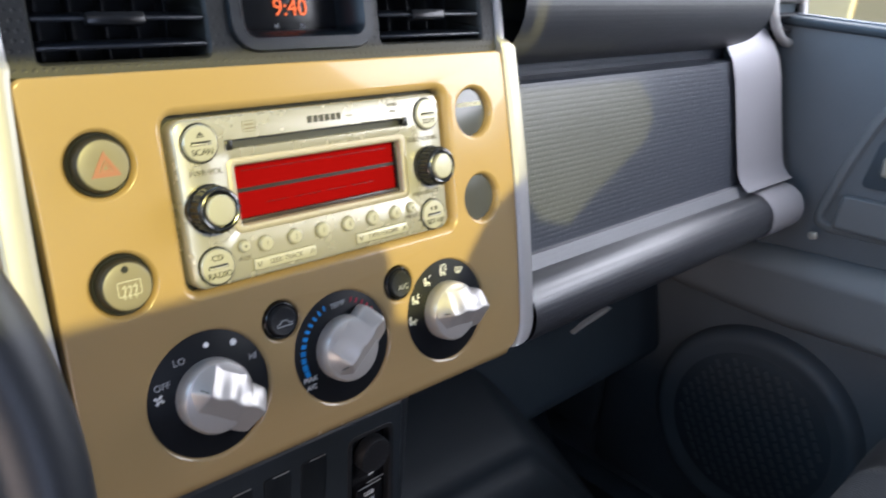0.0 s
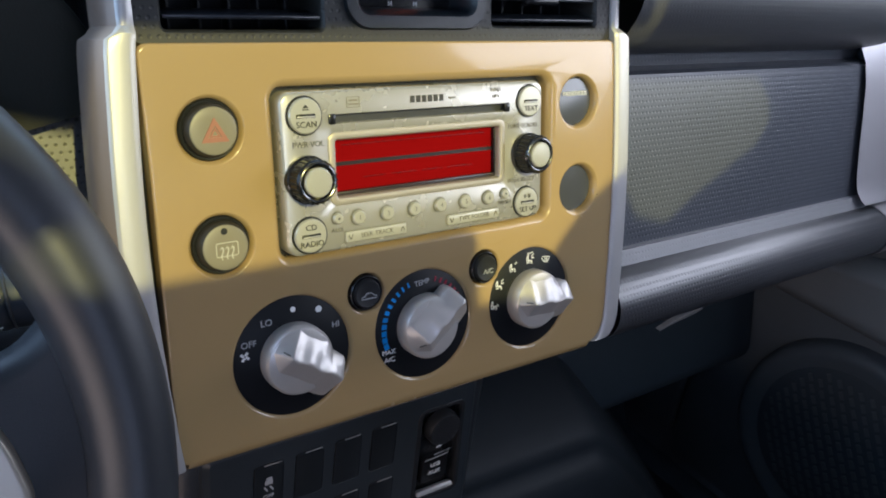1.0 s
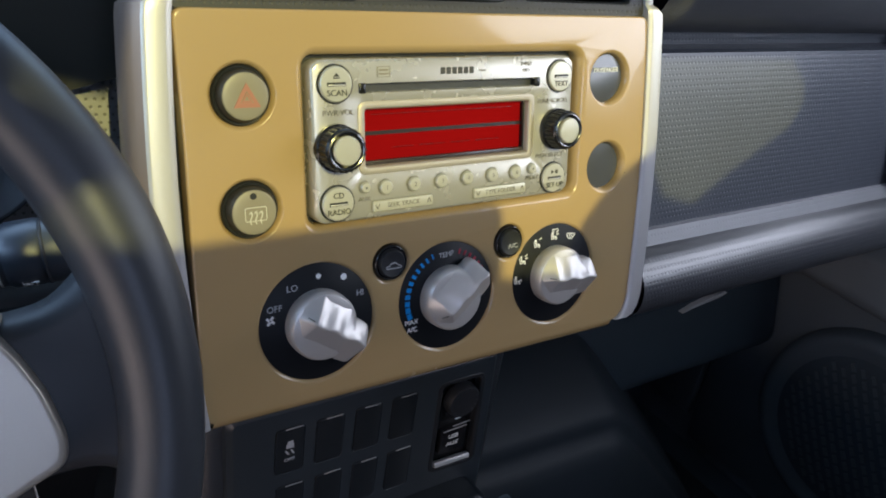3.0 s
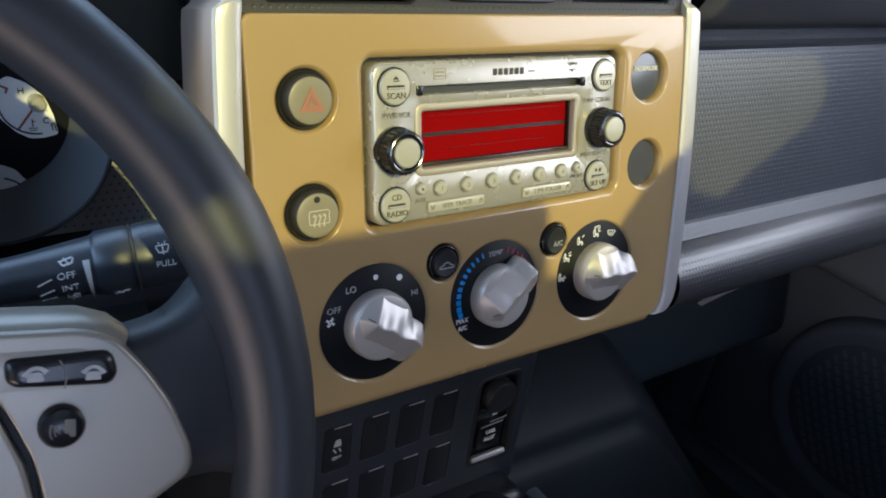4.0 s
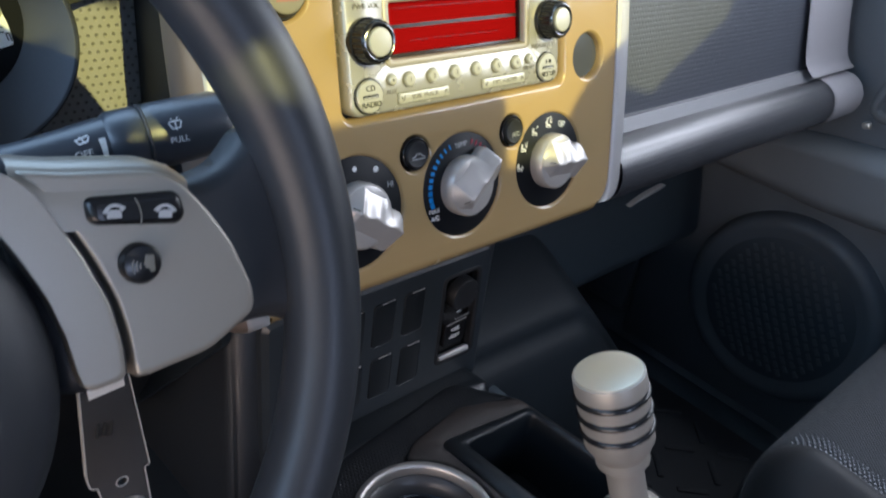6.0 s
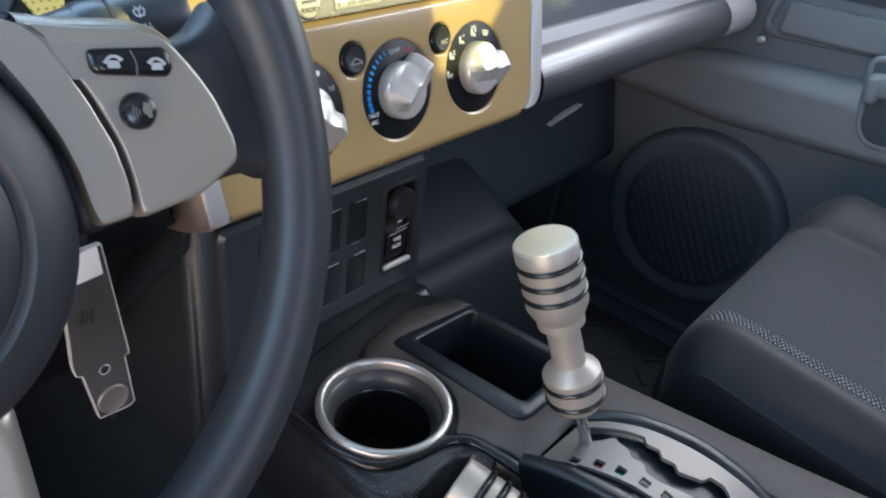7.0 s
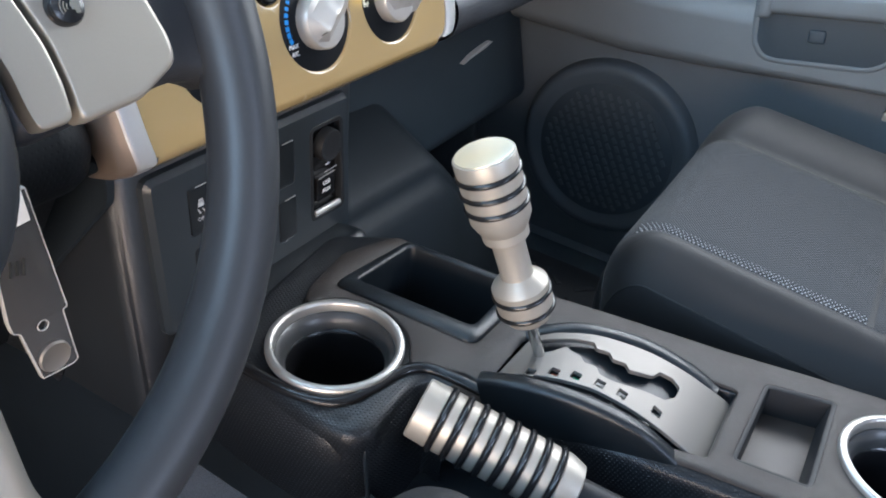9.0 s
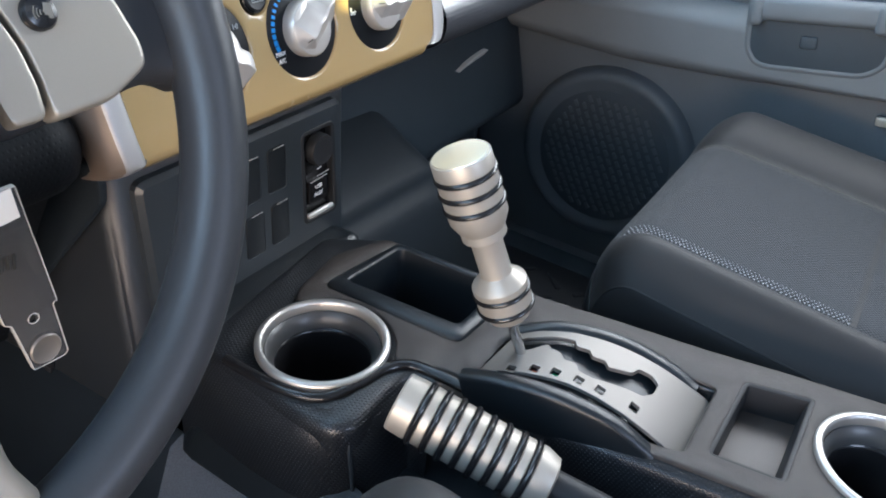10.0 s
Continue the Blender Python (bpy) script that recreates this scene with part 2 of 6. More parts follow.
def link_mesh(name, bm, mat, M=None, smooth=35.0):
    if M is not None:
        bm.transform(M)
    bmesh.ops.recalc_face_normals(bm, faces=bm.faces)
    me = bpy.data.meshes.new(name)
    ang = radians(smooth)
    for f in bm.faces:
        f.smooth = smooth > 0
    for e in bm.edges:
        if len(e.link_faces) == 2 and e.calc_face_angle(0) > ang:
            e.smooth = False
    bm.to_mesh(me)
    bm.free()
    me.materials.append(mat)
    return new(name, me)


def part(name, bm, mat, parent, label="", M=None, smooth=35.0):
    """One mesh under a thing or a part. M is the place in the world."""
    ob = link_mesh(name, bm, mat, M, smooth)
    ob.parent = parent
    ob.matrix_parent_inverse = parent.matrix_world.inverted()
    if label:
        ob["label"] = label
    return ob


def thing(name, label, category, at=(0, 0, 0), group="", kind=""):
    root = new(name)
    root.empty_display_size = 0.02
    root.location = at
    root.matrix_world = Matrix.Translation(at)
    return tagged(root, label, category, group, kind)


def lathe(profile, segs=40, closed=True):
    """Turns (radius, height) pairs round z."""
    bm = bmesh.new()
    rings = []
    for r, h in profile:
        if r < 1e-6:
            rings.append([bm.verts.new((0, 0, h))])
        else:
            rings.append([bm.verts.new((r * math.cos(2 * math.pi * i / segs), r * math.sin(2 * math.pi * i / segs), h)) for i in range(segs)])
    for a, b in zip(rings, rings[1:]):
        for i in range(segs):
            j = (i + 1) % segs
            if len(a) == 1 and len(b) == 1:
                continue
            if len(a) == 1:
                bm.faces.new((a[0], b[i], b[j]))
            elif len(b) == 1:
                bm.faces.new((a[i], a[j], b[0]))
            else:
                bm.faces.new((a[i], a[j], b[j], b[i]))
    return bm


def torus(R, r, segs=48, sides=12):
    return lathe([(R + r * math.cos(2 * math.pi * k / sides), r * math.sin(2 * math.pi * k / sides)) for k in range(sides + 1)], segs)


def rbox(sx, sy, sz, bevel=0.002, segs=2):
    bm = bmesh.new()
    bmesh.ops.create_cube(bm, size=1.0)
    bmesh.ops.scale(bm, vec=(sx, sy, sz), verts=bm.verts)
    if bevel:
        bmesh.ops.bevel(bm, geom=bm.edges[:], offset=bevel, segments=segs, profile=0.5, affect="EDGES")
    return bm


def circle(cx, cy, r, n=40, a0=0.0, a1=2 * math.pi):
    full = abs(a1 - a0 - 2 * math.pi) < 1e-6
    return [(cx + r * math.cos(a0 + (a1 - a0) * i / (n if full else n - 1)), cy + r * math.sin(a0 + (a1 - a0) * i / (n if full else n - 1))) for i in range(n)]


def rrect(cx, cy, w, h, r, n=5):
    pts = []
    for sx, sy, a in ((1, 1, 0), (-1, 1, 90), (-1, -1, 180), (1, -1, 270)):
        for i in range(n + 1):
            t = radians(a + 90 * i / n)
            pts.append((cx + sx * (w / 2 - r) + r * math.cos(t), cy + sy * (h / 2 - r) + r * math.sin(t)))
    return pts


def rounded(poly, r, n=4):
    """A polygon with its corners rounded."""
    out = []
    k = len(poly)
    for i in range(k):
        p, a, b = Vector(poly[i]), Vector(poly[i - 1]), Vector(poly[(i + 1) % k])
        u, v = (a - p), (b - p)
        d = min(r, 0.45 * u.length, 0.45 * v.length)
        s, e = p + u.normalized() * d, p + v.normalized() * d
        for j in range(n + 1):
            t = j / n
            q = s * (1 - t) ** 2 + p * 2 * t * (1 - t) + e * t * t
            out.append((q.x, q.y))
    return out


def offset_loop(loop, d):
    """A loop moved outwards by d (inwards when negative)."""
    k = len(loop)
    area = sum(loop[i - 1][0] * loop[i][1] - loop[i][0] * loop[i - 1][1] for i in range(k))
    s = 1 if area > 0 else -1
    out = []
    for i in range(k):
        a, b = Vector(loop[i - 1]), Vector(loop[(i + 1) % k])
        t = (b - a).normalized()
        out.append((loop[i][0] + s * d * t.y, loop[i][1] - s * d * t.x))
    return out


def plate(outer, holes=(), top=0.0, edge=((0.0015, -0.0006), (0.002, -0.002), (0.002, -0.006)), hole_edge=((-0.0015, -0.0006), (-0.002, -0.002), (-0.002, -0.006))):
    """A flat face at height top with rounded edges that go down: rows of (outward, height) for the rim and for each hole."""
    bm = bmesh.new()
    edges = []
    for n, loop in enumerate((outer, *holes)):
        vs = [bm.verts.new((x, y, top)) for x, y in loop]
        ring = [bm.edges.new((vs[i - 1], vs[i])) for i in range(len(vs))]
        edges += ring
        rows = edge if n == 0 else (hole_edge[n - 1] if isinstance(hole_edge[0][0], tuple) else hole_edge)
        last = vs
        for d, h in rows:
            nxt = [bm.verts.new((x, y, top + h)) for x, y in offset_loop(loop, d)]
            for i in range(len(vs)):
                bm.faces.new((last[i - 1], last[i], nxt[i], nxt[i - 1]))
            last = nxt
    bmesh.ops.triangle_fill(bm, use_beauty=True, use_dissolve=False, edges=edges)
    return bm


def solid(outer, top, bottom, bevel=0.001, holes=()):
    """A slab between two heights with a small rounded top edge; its underside is closed."""
    b = bevel
    bm = plate(offset_loop(outer, -b), [offset_loop(h, b) for h in holes], top,
               ((0.6 * b, -0.2 * b), (b, -b), (b, bottom - top)), ((-0.6 * b, -0.2 * b), (-b, -b), (-b, bottom - top)))
    if not holes:
        vs = [bm.verts.new((x, y, bottom)) for x, y in outer]
        bm.faces.new(vs)
        bmesh.ops.remove_doubles(bm, verts=bm.verts, dist=1e-6)
    return bm


def sweep(path, section, closed=False, up=Vector((0, 0, 1)), cap=True):
    """A closed section (list of (side, up)) carried along a path; radius rows may be callables."""
    bm = bmesh.new()
    rows = []
    n = len(path)
    for i, p in enumerate(path):
        p = Vector(p)
        a = Vector(path[i - 1]) if (i or closed) else p
        b = Vector(path[(i + 1) % n]) if (i < n - 1 or closed) else p
        t = (b - a).normalized()
        s = t.cross(up).normalized()
        v = s.cross(t)
        sec = section(i / max(1, n - 1)) if callable(section) else section
        rows.append([bm.verts.new(p + s * x + v * y) for x, y in sec])
    m = len(rows[0])
    for k in range(n if closed else n - 1):
        a, b = rows[k], rows[(k + 1) % n]
        for i in range(m):
            bm.faces.new((a[i - 1], a[i], b[i], b[i - 1]))
    if cap and not closed:
        bm.faces.new(rows[0])
        bm.faces.new(rows[-1])
    return bm


def extrude_profile(profile, x0, x1, steps=1):
    """An open (y, z) profile drawn out along x."""
    bm = bmesh.new()
    cols = [[bm.verts.new((x0 + (x1 - x0) * k / steps, y, z)) for y, z in profile] for k in range(steps + 1)]
    for a, b in zip(cols, cols[1:]):
        for i in range(len(profile) - 1):
            bm.faces.new((a[i], a[i + 1], b[i + 1], b[i]))
    return bm


def arc(cy, cz, r, a0, a1, n=10):
    return [(cy + r * math.cos(radians(a0 + (a1 - a0) * i / n)), cz + r * math.sin(radians(a0 + (a1 - a0) * i / n))) for i in range(n + 1)]


def join(*bms):
    out = bmesh.new()
    for b in bms:
        me = bpy.data.meshes.new("t")
        b.to_mesh(me)
        b.free()
        out.from_mesh(me)
        bpy.data.meshes.remove(me)
    return out


def moved(bm, M):
    bm.transform(M)
    return bm


def words(text, size, align="CENTER", depth=0.0002):
    """Letters as a thin mesh in the xy plane, facing +z, centred on the origin."""
    cu = bpy.data.curves.new("letters", "FONT")
    cu.body, cu.size, cu.align_x, cu.align_y, cu.extrude, cu.resolution_u = text, size, align, "CENTER", depth, 3
    ob = bpy.data.objects.new("letters", cu)
    scene.collection.objects.link(ob)
    me = bpy.data.meshes.new_from_object(ob.evaluated_get(bpy.context.evaluated_depsgraph_get()))
    bm = bmesh.new()
    bm.from_mesh(me)
    bpy.data.objects.remove(ob)
    bpy.data.curves.remove(cu)
    bpy.data.meshes.remove(me)
    return bm


def bars(items, depth=0.0002):
    """Small flat strokes: rows of (x, y, width, height, turn)."""
    out = []
    for x, y, w, h, a in items:
        out.append(moved(rbox(w, h, 2 * depth, 0), pose(x, y, 0, 0, 0, a)))
    return join(*out)


def turn_to(direction, at):
    """A pose whose z axis points along direction."""
    return Matrix.Translation(at) @ Vector(direction).to_track_quat("Z", "Y").to_matrix().to_4x4()


# The centre stack leans: u right, v up, w towards the driver, from the middle of the radio's face.
FACE = pose(0, 0, 0.75, -14, 0, 0) @ pose(0, 0, 0, 90, 0, 0)


def face(u, v, w=0.0, spin=0.0):
    return FACE @ pose(u, v, w, 0, 0, spin)


# The steering wheel's plane.
WHEEL = pose(-0.3956, -0.1631, 0.7299, 68.07, 0, 0)


def wheel_at(u, v, w=0.0, spin=0.0):
    return WHEEL @ pose(u, v, w, 0, 0, spin)

# ---------------------------------------------------------------- setting: the car's shell
shell = thing("car_shell", "plain grey cabin walls that close the car round", "car body", kind="structure")


def window_wall(name, outer, gaps, M, mat=WALL, t=0.03, parent=shell):
    """A wall of thickness t with openings that go through it."""
    bm = plate(outer, gaps, 0, ((0, -t),), ((0, -t),))
    es = []
    for loop in (outer, *gaps):
        vs = [bm.verts.new((x, y, -t)) for x, y in loop]
        es += [bm.edges.new((vs[i - 1], vs[i])) for i in range(len(vs))]
    bmesh.ops.triangle_fill(bm, use_beauty=True, edges=es)
    bmesh.ops.remove_doubles(bm, verts=bm.verts, dist=1e-5)
    return part(name, bm, mat, parent, M=M)


# Unseen roof; its cutout is made up to shape the sun patches on the dash. The outline is drawn where the sun falls, at
# the dash, and carried back to the roof.
ROOF_Z = 1.27
BEAM = [(-0.250, 0.694), (-0.205, 0.686), (-0.19, 0.682), (0.036, 0.682), (0.044, 0.676), (0.047, 0.62), (0.095, 0.615), (0.123, 0.657), (0.150, 0.687), (0.192, 0.712),
        (0.215, 0.712), (0.245, 0.665), (0.285, 0.652), (0.327, 0.676), (0.380, 0.702), (0.417, 0.720), (0.435, 0.745), (0.432, 0.775), (0.410, 0.800),
        (0.214, 0.804), (0.214, 0.880), (0.530, 0.884), (0.555, 0.950), (0.206, 0.950), (0.200, 0.838), (-0.190, 0.838), (-0.200, 0.802), (-0.262, 0.820), (-0.288, 0.808), (-0.286, 0.788), (-0.240, 0.775), (-0.240, 0.745), (-0.214, 0.7215), (-0.246, 0.7085)]
slope, side = -SUN.z / SUN.y, SUN.x / SUN.y
sun_cutout = [(x + side * (z - ROOF_Z) / slope, (z - ROOF_Z) / slope) for x, z in BEAM]
window_wall("roof", [(-0.80, -1.70), (0.80, -1.70), (0.80, 0.02), (-0.80, 0.02)], [sun_cutout], pose(0, 0, ROOF_Z + 0.008), t=0.008)
side_outer = [(-1.70, -0.24), (0.62, -0.24), (0.62, 0.92), (0.02, 1.27), (-1.70, 1.27)]
side_hole = rounded([(-0.98, 0.836), (0.33, 0.836), (-0.06, 1.20), (-0.98, 1.20)], 0.05)
door_hole = rounded([(-0.82, 0.46), (0.26, 0.46), (0.26, 0.90), (-0.06, 1.20), (-0.82, 1.20)], 0.05)
left_side = Matrix(((0, 0, 1, -0.79), (1, 0, 0, 0), (0, 1, 0, 0), (0, 0, 0, 1)))
right_side = Matrix(((0, 0, 1, 0.83), (1, 0, 0, 0), (0, 1, 0, 0), (0, 0, 0, 1)))
window_wall("side_wall_left", side_outer, [door_hole], left_side)
window_wall("side_wall_right", side_outer, [side_hole], right_side)
back = Matrix(((1, 0, 0, 0), (0, 0, -1, -1.70), (0, 1, 0, 0), (0, 0, 0, 1)))
window_wall("rear_wall", [(-0.8, -0.24), (0.8, -0.24), (0.8, 1.27), (-0.8, 1.27)], [rounded([(-0.62, 0.81), (0.08, 0.81), (0.07, 1.19), (-0.60, 1.19)], 0.05)], back)
part("rear_pane", moved(rbox(0.76, 0.006, 0.44, 0), pose(-0.27, -1.722, 1.0)), TINTED, shell, "dark tinted rear pane")
front = Matrix(((1, 0, 0, 0), (0, 0, -1, 0.65), (0, 1, 0, 0), (0, 0, 0, 1)))
window_wall("firewall", [(-0.8, -0.24), (0.8, -0.24), (0.8, 0.90), (-0.8, 0.90)], (), front, DARK)

floor = link_mesh("floor", moved(rbox(1.62, 2.4, 0.03, 0), pose(0, -0.52, -0.015)), CARPET)
tagged(floor, "dark carpet on the car's floor", "floor", kind="structure")
ground = link_mesh("ground", moved(rbox(400, 400, 0.02, 0), pose(0, 0, -0.25)), CONCRETE)
tagged(ground, "pale sunlit concrete outside the car", "ground", kind="structure")
house = thing("garage_wall", "tan stucco garage wall outside the car", "building", (3.6, 3.0, -0.24), kind="structure")
part("wall", moved(rbox(0.3, 5.0, 3.4, 0.01), pose(3.9, 3.6, 1.46)), STUCCO, house)
part("door_panel", moved(rbox(0.06, 2.4, 2.3, 0.02), pose(3.72, 2.2, 0.91)), PAPER, house, "white garage door")

# ---------------------------------------------------------------- dashboard
dash = thing("dashboard", "charcoal plastic dashboard with silver trim", "dashboard", (0.35, 0.1, 0.45), kind="structure")
# passenger side, section in the leaning frame: y into the dash, z up
STACK = pose(0, 0, 0.75, -14, 0, 0)
GX0, GX1 = 0.188, 0.632
roll_top = [(0.30, 0.165), (0.10, 0.168)] + arc(0.035, 0.115, 0.052, 78, 262, 16) + [(0.05, 0.060)]
part("upper_roll", extrude_profile(roll_top, GX0, 0.618), UPPER_ROLL, dash, "dimpled charcoal padded roll", STACK, 40)
part("roll_end", moved(lathe([(0.052, 0.0), (0.046, 0.008), (0, 0.010)], 36), pose(0.618, 0.035, 0.115, 0, 90, 0)), BLACK, dash, M=STACK)
part("recess", extrude_profile([(0.052, 0.066), (0.055, 0.050), (0.038, 0.0435)], GX0, GX1), GLOVE, dash, M=STACK)
part("glove_panel", extrude_profile([(0.040, 0.046), (0.036, 0.043), (0.034, 0.0), (0.034, -0.100), (0.033, -0.106)], GX0, GX1), GLOVE, dash, "dimpled charcoal panel", STACK)
part("silver_strip", extrude_profile([(0.034, -0.1045), (0.029, -0.106), (0.022, -0.120), (0.030, -0.123)], GX0, GX1), STRIP, dash, "grey dimpled strip", STACK)
low = [(0.034, -0.118)] + arc(0.024, -0.147, 0.029, 85, 262, 16) + [(0.06, -0.182), (0.25, -0.215), (0.45, -0.21)]
part("lower_roll", extrude_profile(low, GX0, 0.648), DASH_ROLL, dash, "dimpled charcoal lower roll", STACK, 40)
part("end_column", extrude_profile([(0.075, 0.165), (0.062, 0.110), (0.052, 0.085), (0.040, 0.064), (0.032, 0.045), (0.029, 0.02), (0.028, -0.05), (0.027, -0.085), (0.025, -0.098), (0.020, -0.107), (0.014, -0.113)], 0.6120, 0.738), END_SILVER, dash, "silver upright trim", STACK)
cap = [(0.034, -0.113)] + arc(0.024, -0.147, 0.0305, 85, 262, 16)
capbm = extrude_profile(cap, 0.636, 0.725)
part("roll_cap", join(capbm, moved(lathe([(0, 0.028), (0.012, 0.026), (0.024, 0.016), (0.0305, 0.0)], 32), pose(0.725, 0.024, -0.147, 0, 90, 0))), END_SILVER, dash, "silver end cap of the roll", STACK)
part("dash_top", moved(rbox(1.58, 0.56, 0.05, 0.02, 3), pose(0, 0.40, 0.885, 4, 0, 0)), DARK, dash)
part("dash_end", moved(rbox(0.10, 0.30, 0.34, 0.02, 3), pose(0.775, 0.215, 0.72)), DOOR_DARK, dash)
part("underside", moved(rbox(0.56, 0.40, 0.03, 0.01), pose(0.47, 0.30, 0.555, -10, 0, 0)), BLACK, dash)
part("under_latch", moved(solid(rounded([(-0.044, -0.0040), (-0.020, -0.0026), (0.024, -0.0014), (0.038, 0.0014), (0.030, 0.0038), (0.002, 0.0036), (-0.022, 0.0014)], 0.0012, 3), 0.004, -0.003, 0.0008), pose(0.4905, 0.095, 0.4565, 90, -6, 0)), SILVER, dash, "pale latch under the glove compartment")
part("knee_panel", moved(rbox(0.66, 0.05, 0.30, 0.024, 5), pose(0.45, 0.19, 0.43, -14, 0, 0)), KNEE, dash)
# side vent at the end of the dash
vent_side = thing("side_vent", "round black side air vent with silver rim", "air vent", (0.735, 0.03, 0.84))
VS = STACK @ pose(0.775, 0.035, 0.105, 90, 0, 0)
part("rim", moved(torus(0.045, 0.006, 40, 10), VS), SILVER, vent_side, "silver ring")
part("bowl", moved(lathe([(0.045, 0.0), (0.040, -0.02), (0, -0.025)], 40), VS), GLOSS_BLACK, vent_side)
for k in range(4):
    part("slat", moved(rbox(0.078, 0.004, 0.014, 0.001), VS @ pose(0, -0.027 + 0.018 * k, -0.004, 25, 0, 0)), BLACK, vent_side)

# driver side behind the wheel
part("driver_top", extrude_profile([(0.30, 0.165), (0.14, 0.168), (0.135, 0.13), (0.13, 0.10)], -0.78, -0.19), DARK, dash, M=STACK)
part("perforated_plate", plate([(-0.375, 0.645), (-0.1785, 0.645), (-0.1785, 0.800), (-0.375, 0.800)], [circle(-0.288, 0.732, 0.0632, 48)], 0.0, ((0.002, -0.002), (0.002, -0.01)), ((0, -0.004),)), BEIGE, dash, "beige plate with small round dimples", pose(0, 0.110, 0, 90, 0, 0))
hood = [(-0.300 + 0.108 * math.cos(radians(a)), 0.100, 0.735 + 0.108 * math.sin(radians(a))) for a in range(12, 171, 6)]
part("hood", sweep(hood, rrect(0, 0, 0.07, 0.016, 0.005, 3), up=Vector((0, 1, 0))), HOOD, dash, "olive-black instrument hood")
part("hood_back", moved(rbox(0.62, 0.01, 0.20, 0.003), pose(-0.48, 0.135, 0.80)), BLACK, dash)
part("driver_ledge", moved(rbox(0.56, 0.10, 0.03, 0.010, 3), pose(-0.46, 0.085, 0.642, 4, 0, 0)), BLACK, dash)
knee = [(0.135, 0.660), (0.03, 0.646)] + arc(0.0, 0.606, 0.033, 80, 250, 16) + [(0.06, 0.470), (0.10, 0.40), (0.30, 0.34)]
kbm = extrude_profile(knee, -0.78, -0.222)
bmesh.ops.contextual_create(kbm, geom=[e for e in kbm.edges if e.is_boundary and all(abs(v.co.x + 0.222) < 1e-6 for v in e.verts)])
kbm = join(kbm, moved(lathe([(0.0332, -0.002), (0.0326, 0.006), (0.0290, 0.0150), (0.0220, 0.0215), (0.0120, 0.0250), (0, 0.0262)], 40), pose(-0.222, 0.0, 0.606, 0, 90, 0)))
part("driver_knee_panel", kbm, KNEE_DOT, dash, "black dimpled knee bolster")

# ---------------------------------------------------------------- centre stack
stack = thing("centre_stack", "charcoal centre stack that carries radio and climate controls", "dashboard", (0, 0.1, 0.40), kind="structure")
part("body", moved(rbox(0.356, 0.28, 0.236, 0.012, 3), STACK @ pose(0, 0.153, -0.051)), BLACK, stack)
part("vent_box", moved(rbox(0.350, 0.20, 0.090, 0.006, 2), STACK @ pose(0, 0.160, 0.113)), BLACK, stack)
# lower part with a rounded left edge
low_out = rounded([(-0.161, 0.0235), (0.116, 0.0235), (0.122, 0.10), (0.122, 0.34), (-0.172, 0.34)], 0.018, 8)
part("lower_body", solid(low_out, 0.578, 0.02, 0.004), STACK_LOW, stack, "charcoal lower stack")
# Thin plate added to make the stack's side darker above a diagonal.
side_plate = rounded([(0.004, 0.560), (0.008, 0.541), (0.128, 0.412), (0.330, 0.200), (0.330, 0.570), (0.010, 0.570)], 0.004, 2)
part("side_plate", moved(solid(side_plate, 0.003, -0.003, 0.001), Matrix(((0, 0, -1, -0.1745), (1, 0, 0, 0), (0, 1, 0, 0), (0, 0, 0, 1)))), FOOT, stack, "thin teal-black plate on the stack's side")


def trim(sign, first=0, last=13):
    """The silver edge of the stack, with its shoulder under the vents."""
    path = [(0.172, 0.16), (0.172, 0.088), (0.172, 0.0795), (0.1722, 0.0760), (0.1725, 0.073), (0.1735, 0.066)] + [(0.1735 + 0.004 * math.sin(math.pi * i / 12), 0.066 - 0.205 * i / 12) for i in range(1, 13)]
    if sign > 0:
        path += [(0.1735 - 0.014 * (1 - math.cos(radians(a))), -0.139 - 0.026 * math.sin(radians(a))) for a in (20, 45, 70, 90)]
    else:
        path += [(0.1728, -0.150), (0.1715, -0.163), (0.1708, -0.1675), (0.1700, -0.1715), (0.1690, -0.1745)]
    bm = bmesh.new()
    rows = []
    for i, (x, v) in enumerate(path):
        shoulder = -0.003 if v > 0.078 else (0.0 if v > 0.075 else 0.004 * min(1.0, (0.0775 - v) / 0.0045))
        sink = 0.0035 if v > 0.078 else (0.0 if v > -0.165 else 190.0 * (v + 0.1645) ** 2)
        sec = [(-0.001, -0.004), (-0.001, 0.0012), (0.0006, 0.0026), (0.003, 0.0030), (0.0078 + shoulder, 0.0030), (0.0090 + shoulder, 0.0026), (0.0102 + shoulder, 0.0014), (0.0128 + shoulder, -0.0022), (0.0152 + shoulder, -0.0060), (0.0164 + shoulder, -0.0105), (0.0172 + shoulder, -0.026), (0.0160 + shoulder, -0.030), (0.008, -0.030)]
        rows.append([bm.verts.new((sign * (x + a), v, w - sink)) for a, w in sec[first:last]])
    for a, b in zip(rows, rows[1:]):
        for i in range(len(a) - 1):
            bm.faces.new((a[i], a[i + 1], b[i + 1], b[i]))
    return bm


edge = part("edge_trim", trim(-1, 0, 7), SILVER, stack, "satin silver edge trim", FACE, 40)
part("side_face", trim(-1, 6), TRIM_SIDE, edge, "silver side face with warm shade put into its colour", FACE, 40)
part("edge_trim", trim(1), SILVER, stack, "satin silver edge trim", FACE, 40)

